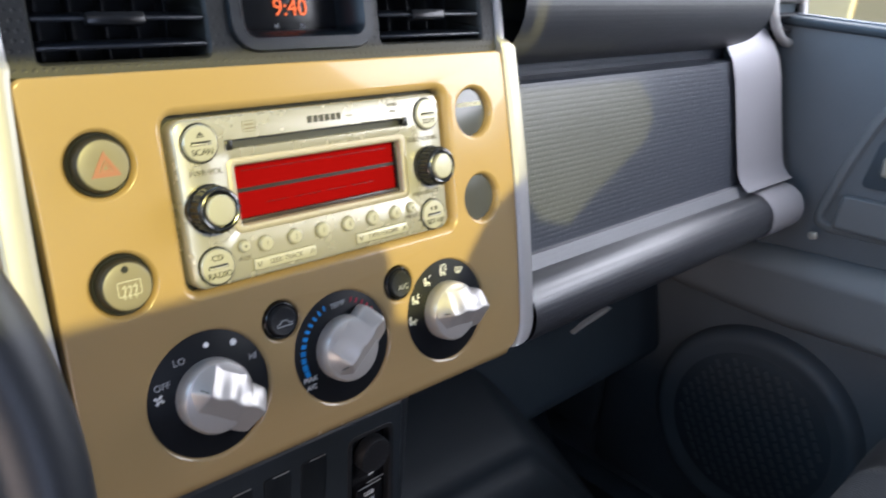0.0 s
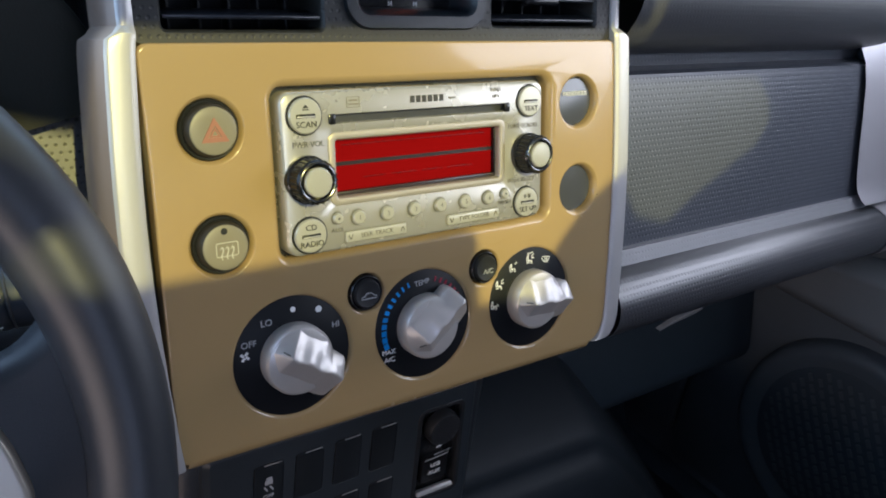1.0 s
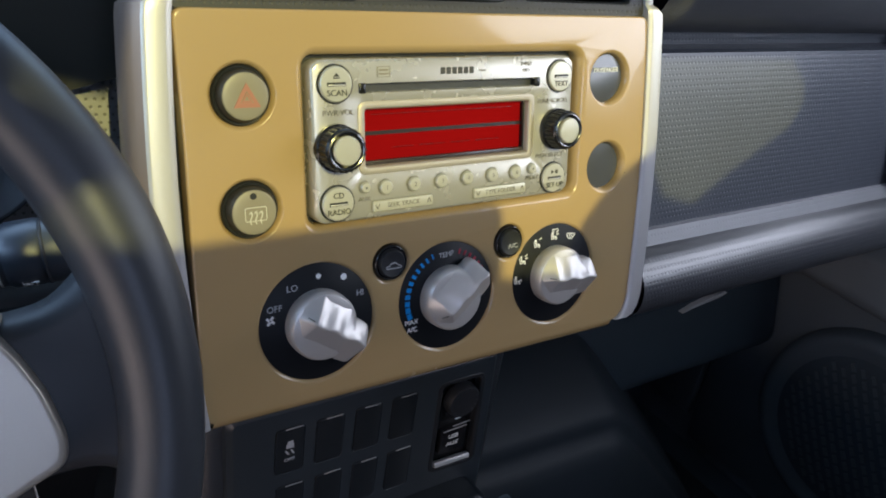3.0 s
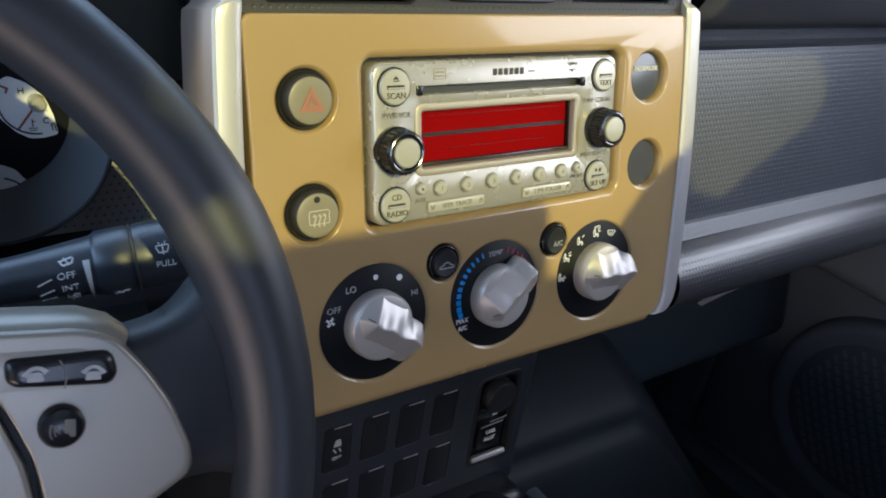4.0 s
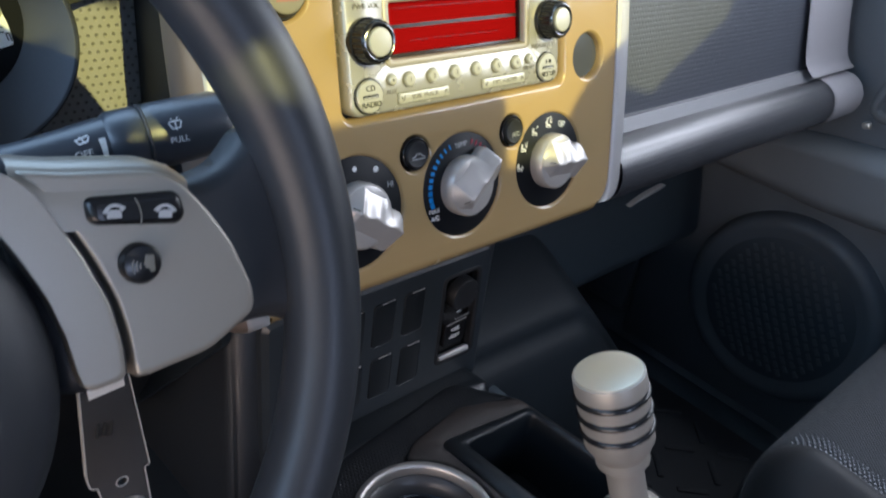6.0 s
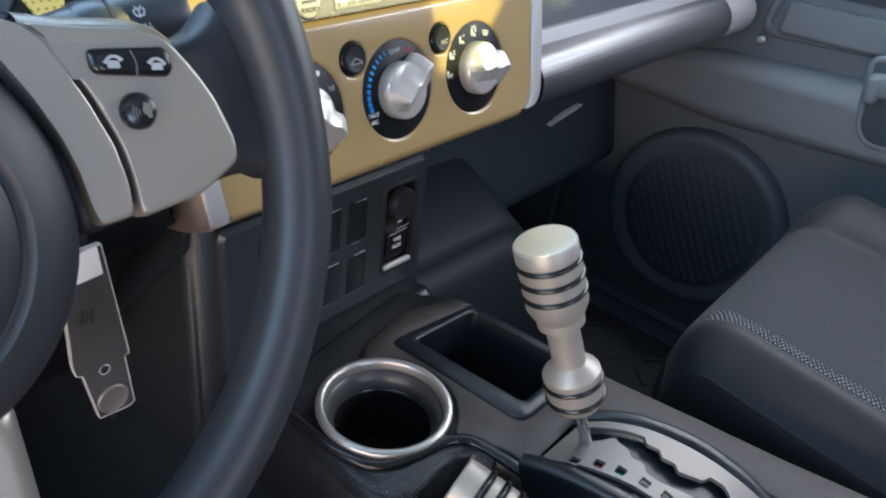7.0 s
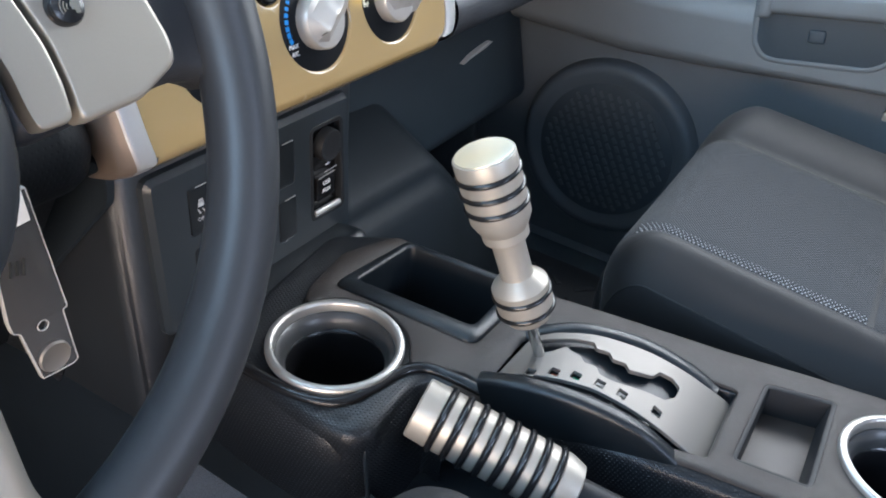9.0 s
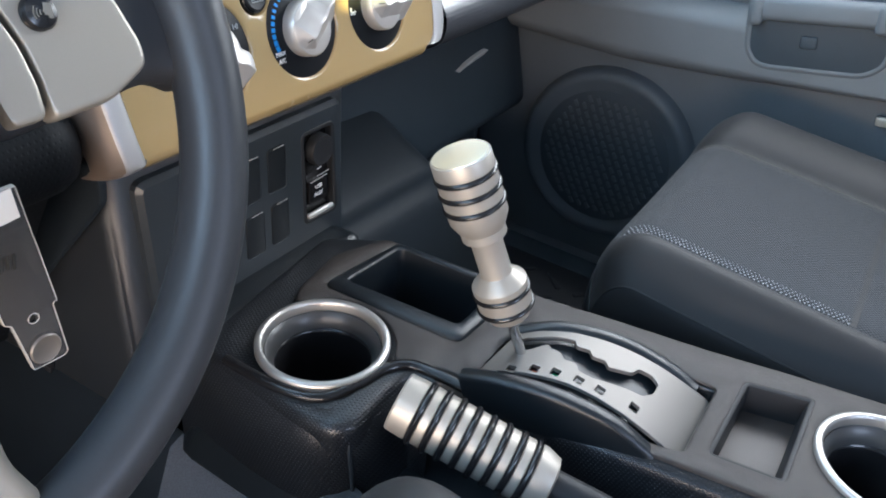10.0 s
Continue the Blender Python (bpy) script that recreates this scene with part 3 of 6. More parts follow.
# air vents and clock above the panel
vents = thing("centre_vents", "olive-black dimpled frame with two air vents and a clock", "air vent", (0, 0.03, 0.83))
vl, vr = rrect(-0.111, 0.1135, 0.094, 0.075, 0.004), rrect(0.108, 0.1155, 0.100, 0.073, 0.004)
ck = rrect(0.0005, 0.123, 0.095, 0.080, 0.012)
part("frame", plate(rrect(0, 0.118, 0.344, 0.094, 0.004), [vl, ck, vr], -0.004, ((0.001, -0.002), (0.001, -0.02)), ((-0.001, -0.001), (-0.002, -0.004), (-0.002, -0.045))), VENT_FRAME, vents, "", FACE)
part("vent_well", moved(rbox(0.33, 0.08, 0.004, 0), pose(0, 0.115, -0.055)), DISC_BLACK, vents, M=FACE)
for cx, w in ((-0.111, 0.090), (0.108, 0.096)):
    for k in range(5):
        part("slat", moved(rbox(w, 0.0024, 0.018, 0.0010), face(cx, 0.0865 + 0.0140 * k, -0.014) @ pose(0, 0, 0, 14, 0, 0)), SLAT, vents)
    for k in range(5):
        part("blade", moved(rbox(0.0014, 0.066, 0.012, 0.0004), face(cx - w / 2 + w * (k + 0.6) / 5.2, 0.112, -0.036)), BLACK, vents)
    part("slide_tab", moved(rbox(0.031, 0.0075, 0.010, 0.002), face(cx - 0.004, 0.0985, -0.008)), GLOSS_BLACK, vents, "ribbed slide tab")
part("clock_bezel", plate(offset_loop(ck, 0.004), [offset_loop(ck, -0.003)], -0.001, ((0.001, -0.002), (0.001, -0.004)), ((-0.003, -0.004), (-0.006, -0.02), (-0.006, -0.03))), CONSOLE_DARK, vents, "rounded clock bezel", FACE)
clock = part("clock_face", moved(rbox(0.085, 0.07, 0.003, 0.001), face(0.0005, 0.125, -0.026)), GLOSS_BLACK, vents, "black clock face")
part("clock_digits", moved(words("9:40", 0.0150), face(0.0035, 0.1055, -0.0235)), LED, clock, "orange digits nine forty")
for dx, ch in ((-0.006, "H"), (0.013, "M")):
    part("clock_button", moved(rbox(0.005, 0.0035, 0.003, 0.0008), face(-0.002 + dx, 0.0885, -0.0235)), BLACK, clock)
    part("letter", moved(words(ch, 0.0042), face(-0.002 + dx, 0.0945, -0.0235)), WHITE_INK, clock)

# tan panel
panel = thing("dash_fascia", "glossy tan-yellow centre panel of the dashboard", "dash panel", (0, -0.03, 0.60))
PU = rounded([(-0.1715, -0.1635), (0.155, -0.1655), (0.164, -0.1630), (0.1705, -0.1530), (0.1745, -0.13), (0.1765, -0.06), (0.1735, 0.05), (0.172, 0.0695), (-0.1705, 0.0695), (-0.170, 0.0)], 0.0045, 4)
DIALS = ((-0.0985, -0.1145), (-0.0025, -0.1150), (0.0928, -0.1150))
lip_small = ((-0.0008, -0.0003), (-0.0020, -0.0014), (-0.0030, -0.0034), (-0.0034, -0.009))
lip_dial = ((-0.0016, -0.0008), (-0.0026, -0.0022), (-0.0030, -0.006))
lip_radio = ((-0.0020, -0.0008), (-0.0042, -0.0030), (-0.0052, -0.0062), (-0.0055, -0.012))
holes, rims = [], []
for u, v in DIALS:
    holes.append(circle(u, v, 0.0405, 56)), rims.append(lip_dial)
for u, v, r in ((-0.138, 0.0255, 0.0196), (-0.137, -0.0387, 0.0196), (0.138, 0.0273, 0.0205), (0.1400, -0.0377, 0.0205)):
    holes.append(circle(u, v, r, 44)), rims.append(lip_small)
for u in (-0.047, 0.049):
    holes.append(circle(u, -0.084, 0.0143, 36)), rims.append(((-0.0012, -0.0008), (-0.0022, -0.0025), (-0.0024, -0.007)))
holes.append(rrect(0.0035, -0.0035, 0.2195, 0.1105, 0.012)), rims.append(lip_radio)
skin = plate(PU, holes, 0.0, ((0.001, -0.0004), (0.0016, -0.0014), (0.0018, -0.010)), tuple(rims))
skin_ob = part("skin", skin, YELLOW, panel, "", FACE, 60)
skin_ob.modifiers.new("even", "WEIGHTED_NORMAL").keep_sharp = True
under = extrude_profile([(-0.0002, -0.1605), (-0.0003, -0.1625), (0.0006, -0.1652), (0.0026, -0.1680), (0.0060, -0.1706), (0.0108, -0.1732), (0.0165, -0.1750), (0.0300, -0.1765)], -0.1680, 0.1560, 6)
for v in under.verts:
    v.co.z -= 0.0020 * (v.co.x + 0.168) / 0.324
part("lower_lip", moved(under, STACK), YELLOW, panel, "lower edge curled under", None, 60)
part("backing", moved(rbox(0.344, 0.226, 0.004, 0), face(0, -0.047, -0.0125)), BLACK, panel)


def flush_lens(u, v, r, name, label, group):
    b = thing(name, label, "indicator", FACE @ Vector((u, v, -0.012)), group)
    part("lens", moved(lathe([(r + 0.0006, -0.012), (r + 0.0004, -0.0062), (r - 0.0006, -0.0052), (r * 0.5, -0.0047), (0, -0.0046)], 48), face(u, v)), INDICATOR, b)
    return b


def round_button(u, v, r, mat, name, label, group=""):
    b = thing(name, label, "button", FACE @ Vector((u, v, -0.012)), group)
    part("ring", moved(lathe([(r + 0.0004, -0.012), (r + 0.0003, -0.003), (r - 0.0006, -0.0016), (r - 0.0020, -0.0022), (r - 0.0024, -0.010)], 44), face(u, v)), BLACK, b, "black ring")
    part("side", moved(lathe([(r - 0.0019, -0.010), (r - 0.0021, 0.0006), (r - 0.0032, 0.0048), (r - 0.0036, 0.0052)], 44), face(u, v)), BUTTON_SIDE, b, "dark olive side")
    part("cap", moved(lathe([(r - 0.0034, 0.0046), (r - 0.0040, 0.0056), (r - 0.0052, 0.0060), (r * 0.4, 0.0058), (0, 0.0057)], 44), face(u, v)), mat, b)
    return b


hz = round_button(-0.138, 0.0255, 0.0166, OLIVE, "hazard_button", "round olive hazard light button with a red triangle", "panel buttons")
tri_out = [(0, 0.0078), (-0.0076, -0.0054), (0.0076, -0.0054)]
part("triangle", plate(tri_out, [[(x * 0.50, y * 0.50 - 0.0003) for x, y in tri_out]], 0.0, ((0, -0.0004),), ((0, -0.0004),)), HAZARD_INK, hz, "faded red triangle", face(-0.1376, 0.0250, 0.0062))
part("inner_triangle", plate([(x * 0.42, y * 0.42 - 0.0006) for x, y in tri_out], [[(x * 0.22, y * 0.22 - 0.0006) for x, y in tri_out]], 0, ((0, -0.0004),), ((0, -0.0004),)), HAZARD_INK, hz, M=face(-0.1376, 0.0250, 0.0062))
df = round_button(-0.137, -0.0387, 0.0166, OLIVE, "defogger_button", "round olive rear defogger button with a pale symbol", "panel buttons")
win = rrect(0, 0.0004, 0.0128, 0.0082, 0.0012)
part("window_symbol", plate(win, [offset_loop(win, -0.00045)], 0, ((0, -0.0004),), ((0, -0.0004),)), BUTTON_INK, df, "pale window outline", face(-0.1364, -0.0400, 0.0060))
for k in (-1, 0, 1):
    wave = [(0.0030 * k + 0.0006 * math.sin(2 * math.pi * i / 6), 0.0006 - 0.0068 * i / 6, 0) for i in range(7)]
    part("heat_wave", moved(sweep(wave, [(-0.0003, -0.0002), (0.0003, -0.0002), (0.0003, 0.0002), (-0.0003, 0.0002)]), face(-0.1364, -0.0390, 0.0060)), BUTTON_INK, df)
    part("arrow_head", moved(bars([(-0.0006, 0, 0.0003, 0.0018, -32), (0.0006, 0, 0.0003, 0.0018, 32)]), face(-0.1364 + 0.0030 * k, -0.0386, 0.0060)), BUTTON_INK, df)
part("lamp", moved(lathe([(0.0021, -0.001), (0.0019, 0.0004), (0, 0.0006)], 16), face(-0.1375, -0.0292, 0.0058)), BLACK, df)
ps = flush_lens(0.138, 0.0273, 0.0172, "airbag_indicator", "round blue-grey passenger airbag indicator", "panel indicators")
part("word", moved(words("PASSENGER", 0.0047), face(0.138, 0.0330, -0.0044)), WHITE_INK, ps, "small white word")
flush_lens(0.1400, -0.0377, 0.0172, "blank_indicator", "round blue-grey blank cover", "panel indicators")
part("dot", moved(lathe([(0.0009, -0.001), (0, 0.0005)], 10), face(0.160, -0.0445, 0.0002)), BLACK, panel)


def dome_button(u, name, label):
    b = thing(name, label, "button", FACE @ Vector((u, -0.084, -0.008)), "climate buttons")
    part("ring", moved(lathe([(0.0118, -0.010), (0.0117, 0.0002), (0.0110, 0.0010), (0.0098, 0.0002), (0.0096, -0.006)], 36), face(u, -0.084)), GLOSS_BLACK, b)
    part("cap", moved(lathe([(0.0096, -0.006), (0.0095, 0.0014), (0.0086, 0.0028), (0.0055, 0.0020), (0, 0.0016)], 36), face(u, -0.084)), BLACK, b)
    return b


rc = dome_button(-0.047, "recirculation_button", "round black air recirculation button with a car symbol")
car_shape = [(-0.0055, -0.0016), (-0.0055, 0.0004), (-0.0034, 0.0008), (-0.0018, 0.0026), (0.0016, 0.0026), (0.0034, 0.0008), (0.0055, 0.0002), (0.0055, -0.0016)]
part("car_symbol", plate(car_shape, [offset_loop(car_shape, -0.0006)], 0, ((0, -0.0004),), ((0, -0.0004),)), FADED_INK, rc, M=face(-0.0462, -0.0860, 0.0026))
ac = dome_button(0.049, "air_conditioning_button", "round black air conditioning button")
part("word", moved(words("A/C", 0.0052), face(0.0505, -0.0865, 0.0027)), FADED_INK, ac)


def grip():
    """The ridged handle across a climate knob: a roof with a waved crest, hipped at the pointer's end and longer at its tail."""
    bm = bmesh.new()
    rows, n, lo, hi = [], 72, -0.0190, 0.0280
    for i in range(n + 1):
        t = i / n
        s = lo + (hi - lo) * t
        rim = math.sqrt(max(0.0, 0.0212 ** 2 - s * s))
        hip = min(1.0, t / 0.17)
        end = max(0.0, (t - 0.93) / 0.07) ** 2         # the tail's end is rounded off
        wave = math.cos(2 * math.pi * (s - 0.002) / 0.0170) * hip
        low = max(min(0.0172, rim), 0.0160 if s > 0 else 0.0) - 0.0012 * end + 0.0003 * wave
        up = max(min(0.0185, rim), 0.0125 if s > 0 else 0.0) - 0.0015 * end
        h = 0.0105 + 0.0085 * hip - 0.0012 * max(0.0, t - 0.5) - 0.0014 * end + 0.00012 * wave
        c = -0.0010 + 0.0018 * hip + 0.0007 * wave      # the crest swings from side to side
        row = [(s, -low * 1.02, 0.001), (s, -low, 0.0060), (s, c - 0.0016, h - 0.0008), (s, c - 0.0005, h), (s, c + 0.0006, h - 0.0001)]
        for q in (0.15, 0.35, 0.55, 0.75, 0.92):
            row.append((s, c + q * (up - c), h + q * (0.0092 - h) - 0.0004 + 0.0009 * math.sin(math.pi * q) + 0.00022 * wave * math.sin(math.pi * min(1.0, q + 0.25))))
        row += [(s, up, 0.0084), (s, up * 1.01, 0.001)]
        rows.append([bm.verts.new(v) for v in row])
    for a, b in zip(rows, rows[1:]):
        for i in range(11):
            bm.faces.new((a[i], a[i + 1], b[i + 1], b[i]))
    bm.faces.new(rows[0]), bm.faces.new(rows[-1])
    return bm


def dial(k, spin, label):
    u, v = DIALS[k]
    d = thing("climate_dial", label, "dial", FACE @ Vector((u, v, -0.008)), "climate dials")
    part("disc", moved(lathe([(0.0388, -0.008), (0.0385, -0.0022), (0.0372, -0.0014), (0, -0.0014)], 60), face(u, v)), DISC_BLACK, d, "black dial face")
    kn = part("knob", moved(lathe([(0.0219, -0.0014), (0.0221, 0.003), (0.0218, 0.0080), (0.0206, 0.0096), (0.0165, 0.0108), (0.008, 0.0112), (0, 0.0112)], 44), face(u, v)), KNOB, d, "pearl silver knob")
    part("grip", moved(grip(), face(u, v, 0, spin)), KNOB, kn, smooth=42)
    part("pointer", moved(rbox(0.0052, 0.0009, 0.0006, 0.0002), face(u, v, 0.0163, spin) @ pose(-0.0148, 0.0016, 0, 0, -50, 0)), GREY_INK, kn)
    return d


d1 = dial(0, -33, "black fan dial with a pearl silver knob turned to off")
d2 = dial(1, 38, "black temperature dial with blue and red marks and a silver knob")
d3 = dial(2, -4, "black air direction dial with a pearl silver knob")
INK = -0.0012
for txt, u, v, s in (("LO", -0.1146, -0.0900, 0.0058), ("HI", -0.0692, -0.1005, 0.0055), ("OFF", -0.1264, -0.1010, 0.0056)):
    part("word", moved(words(txt, s), face(u, v, INK)), FADED_INK, d1)
for u, v, r in ((-0.0972, -0.0848, 0.0017), (-0.0803, -0.0880, 0.0021)):
    part("dot", moved(lathe([(r, -0.0004), (r, 0), (0, 0.0001)], 18), face(u, v, INK)), WHITE_INK, d1)
for a in range(4):
    part("fan_symbol", moved(rbox(0.0026, 0.0016, 0.0003, 0), face(-0.1293, -0.1078, INK, 45 + 90 * a) @ pose(0.0018, 0.0004, 0)), WHITE_INK, d1)
part("word", moved(words("TEMP", 0.0050), face(-0.0035, -0.0855, INK, 4)), FADED_INK, d2)
part("word", moved(words("MAX", 0.0048), face(-0.0312, -0.1290, INK)), WHITE_INK, d2)
part("word", moved(words("A/C", 0.0048), face(-0.0308, -0.1345, INK)), WHITE_INK, d2)
for k in range(11):
    a = radians(112 + 8.6 * k)
    part("cold_mark", moved(rbox(0.0036, 0.0011 + 0.00032 * k, 0.0003, 0), face(DIALS[1][0] + 0.0318 * math.cos(a), DIALS[1][1] + 0.0318 * math.sin(a), INK, math.degrees(a)) @ pose(0, 0, 0, 0, 0, 0)), BLUE_INK, d2)
for k in range(9):
    a = radians(72 - 8.6 * k)
    part("warm_mark", moved(rbox(0.0036, 0.0011 + 0.00028 * k, 0.0003, 0), face(DIALS[1][0] + 0.0318 * math.cos(a), DIALS[1][1] + 0.0318 * math.sin(a), INK, math.degrees(a))), CRIMSON_INK, d2)
for k, (u, v) in enumerate(((0.0588, -0.1146), (0.0632, -0.1000), (0.0762, -0.0893), (0.0923, -0.0855), (0.1085, -0.0885))):
    if k < 4:
        items = [(-0.0016, 0.0022, 0.0015, 0.0015, 0), (-0.0012, 0.0002, 0.0009, 0.0030, 12), (0.0004, -0.0012, 0.0030, 0.0009, 6), (0.0020, -0.0024, 0.0009, 0.0026, 8), (-0.0026, -0.0006, 0.0005, 0.0040, 12), (-0.0012, -0.0026, 0.0030, 0.0005, 4)]
        if k in (0, 1, 3):
            items += [(0.0034, 0.0006 - 0.0012 * (k == 0), 0.0024, 0.0006, 10 if k else -50), (0.0028, 0.0012 - 0.0018 * (k == 0), 0.0012, 0.0005, 50)]
        if k in (1, 2, 3):
            items += [(0.0030, 0.0030, 0.0026, 0.0006, 30)]
        if k == 3:
            items += [(0.0010, 0.0046, 0.0050, 0.0006, 10), (-0.0014, 0.0040, 0.0006, 0.0020, 30)]
    else:
        items = [(0, 0.0024, 0.0068, 0.0006, -8), (-0.0030, 0.0004, 0.0006, 0.0040, 34), (0.0030, 0.0000, 0.0006, 0.0038, -40), (0.0, -0.0016, 0.0036, 0.0006, -8), (-0.0008, 0.0006, 0.0005, 0.0026, 8), (0.0010, 0.0004, 0.0005, 0.0026, -14)]
    part("airflow_symbol", moved(bars(items), face(u, v, INK)), WHITE_INK, d3)

# ---------------------------------------------------------------- radio
radio = thing("car_radio", "champagne-silver car radio with a red display", "car radio", FACE @ Vector((0, -0.004, -0.01)))
RO = rrect(0.0, -0.004, 0.1985, 0.0965, 0.008)
slot, disp = rrect(0.0, 0.0272, 0.138, 0.0058, 0.0012), rrect(-0.0026, -0.0025, 0.128, 0.0375, 0.003)
part("faceplate", plate(offset_loop(RO, -0.002), [slot, disp], 0.0028, ((0.0012, -0.0005), (0.002, -0.0020), (0.0022, -0.014)), (((-0.0004, -0.0006), (-0.0006, -0.006)), ((-0.0008, -0.0006), (-0.0014, -0.0030), (-0.0018, -0.0095)))), RADIO_SILVER, radio, "champagne silver faceplate", FACE, 40)
part("slot_back", moved(rbox(0.140, 0.007, 0.001, 0), face(0, 0.0272, -0.0022)), DARK, radio, "disc slot")
for s in (-1, 1):
    part("slot_end", moved(rbox(0.0045, 0.0062, 0.003, 0.0008), face(s * 0.0665, 0.0272, 0.0022)), GLOSS_BLACK, radio)
screen = part("display", moved(rbox(0.1235, 0.0345, 0.001, 0), face(-0.0026, -0.0025, -0.0052)), LCD, radio, "red backlit display")
part("display_bezel", plate(rrect(-0.0026, -0.0025, 0.1330, 0.0425, 0.0042), [rrect(-0.0026, -0.0025, 0.1272, 0.0368, 0.0026)], 0.0036, ((0.0006, -0.0003), (0.0009, -0.0012)), ((-0.0004, -0.0002), (-0.0012, -0.0016), (-0.0014, -0.0050))), ALU, screen, "satin frame round the display", FACE, 40)
part("display_ledge", moved(rbox(0.1240, 0.0032, 0.0040, 0.0006), face(-0.0026, -0.0186, -0.0030)), LCD_BAND, screen, "dark ledge under the display")
for s in (-1, 1):
    part("display_side", moved(rbox(0.0012, 0.0345, 0.0040, 0.0004), face(-0.0026 + s * 0.0615, -0.0025, -0.0030)), GLOSS_BLACK, screen)
# Dark strip added for the backlight's passing flicker; the display has no such part.
part("flicker_band", moved(rbox(0.122, 0.0024, 0.0004, 0), face(-0.0026, -0.0005, -0.0045)), LCD_BAND, screen, "dark band that stands in for the backlight's flicker")
for k in range(4):
    part("unlit_segment", moved(rbox(0.016 + 0.004 * (k % 2), 0.0003, 0.0003, 0), face(-0.035 + 0.022 * k, -0.0100, -0.0045)), LCD_DIM, screen)
part("unlit_segment", moved(rbox(0.110, 0.0003, 0.0003, 0), face(-0.0026, 0.0108, -0.0045)), LCD_DIM, screen)


def radio_key(u, v, top, low_word, name):
    k = part(name, moved(lathe([(0.0104, 0.0), (0.0103, 0.0044), (0.0095, 0.0052), (0, 0.0056)], 40), face(u, v)), RING_SILVER, radio, "round pale key")
    part("gap", moved(lathe([(0.0104, 0.0026), (0.0104, 0.0034), (0.0114, 0.0034), (0.0116, 0.0026)], 40), face(u, v)), BLACK, k)
    part("groove", moved(rbox(0.0120, 0.0024, 0.0008, 0.0003), face(u, v, 0.0053)), BLACK, k)
    part("bright_bar", moved(rbox(0.0112, 0.0009, 0.0008, 0.0003), face(u, v - 0.0005, 0.0056)), SILVER, k, "bright bar across the key")
    part("word", moved(words(low_word, 0.0050), face(u + 0.0002, v - 0.0050, 0.0056)), BLACK_INK, k)
    if top == "eject":
        part("eject_symbol", moved(join(plate([(-0.0020, 0), (0.0020, 0), (0, 0.0020)], [], 0, ((0, -0.0003),)), bars([(0, -0.0008, 0.0040, 0.0006, 0)])), face(u, v + 0.0044, 0.0057)), BLACK_INK, k)
    elif top == "play":
        part("play_symbol", moved(join(plate([(-0.003, 0.0014), (-0.003, -0.0014), (-0.0008, 0)], [], 0, ((0, -0.0003),)), bars([(0.0008, 0, 0.0007, 0.0028, 0), (0.0022, 0, 0.0007, 0.0028, 0)])), face(u, v + 0.0045, 0.0057)), BLACK_INK, k)
    elif top:
        part("word", moved(words(top, 0.0050), face(u, v + 0.0050, 0.0056)), BLACK_INK, k)


radio_key(-0.0842, 0.0302, "eject", "SCAN", "scan_key")
radio_key(0.0860, 0.0305, "", "TEXT", "text_key")
radio_key(-0.0850, -0.0400, "CD", "RADIO", "source_key")
radio_key(0.0838, -0.0403, "play", "SET UP", "setup_key")
for u, v in ((-0.0845, -0.0065), (0.0845, -0.0055)):
    prof = [(0.0142, 0.002), (0.0142, 0.006), (0.0132, 0.0068), (0.0128, 0.0160), (0.0118, 0.0172), (0.0098, 0.0172)]
    kn = part("rotary_knob", moved(lathe(prof, 44), face(u, v)), GLOSS_BLACK, radio, "black rotary knob")
    part("cap", moved(lathe([(0.0088, 0.0165), (0.0086, 0.0180), (0.0078, 0.0187), (0.004, 0.0189), (0, 0.0190)], 40), face(u, v)), RING_SILVER, kn, "pale silver cap")
    part("bright_ring", moved(torus(0.0109, 0.0010, 40, 8), face(u, v, 0.0170)), DARK_CHROME, kn, "polished ring")
    for k in range(24):
        part("rib", moved(rbox(0.0010, 0.0012, 0.0090, 0.0003), face(u, v, 0.0115, 15 * k) @ pose(0.0129, 0, 0)), BLACK, kn)
for k, u in enumerate((-0.0663, -0.0520, -0.0315, -0.0111, 0.0093, 0.0297, 0.0496, 0.0641)):
    r = 0.0034 if k in (0, 7) else 0.0046
    v = -0.0320 if k in (0, 7) else -0.0332
    b = part("preset_key", moved(lathe([(r, 0.001), (r * 0.98, 0.0046), (r * 0.80, 0.0054), (0, 0.0056)], 28), face(u, v)), RING_SILVER, radio)
    part("gap", moved(lathe([(r, 0.0027), (r, 0.0033), (r + 0.0007, 0.0033), (r + 0.0009, 0.0026)], 28), face(u, v)), GREY_INK, b)
    if 0 < k < 7:
        part("number", moved(words(str(k), 0.0042), face(u, v, 0.0056)), GREY_INK, b)
    else:
        part("dot", moved(lathe([(0.0008, 0), (0, 0.0002)], 12), face(u, v, 0.0056)), BLACK_INK, b)
for u, txt in ((-0.0397, "SEEK TRACK"), (0.0366, "TYPE FOLDER")):
    bar = rrect(0, 0, 0.0435, 0.0066, 0.0010)
    k = part("rocker_key", moved(solid(bar, 0.0046, 0.001, 0.0006), face(u, -0.0446)), RING_SILVER, radio, "long pale rocker key")
    part("outline", plate(rrect(0, 0, 0.0449, 0.0080, 0.0012), [rrect(0, 0, 0.0433, 0.0064, 0.0010)], 0, ((0, -0.0006),), ((0, -0.0006),)), GREY_INK, k, "", face(u, -0.0446, 0.0031))
    part("word", moved(words(txt, 0.0042), face(u, -0.0446, 0.0047)), GREY_INK, k)
    for s in (-1, 1):
        part("arrow", moved(bars([(-0.0008, 0, 0.0006, 0.0032, -22 * s), (0.0008, 0, 0.0006, 0.0032, 22 * s)]), face(u + s * 0.0188, -0.0446, 0.0047)), GREY_INK, k)
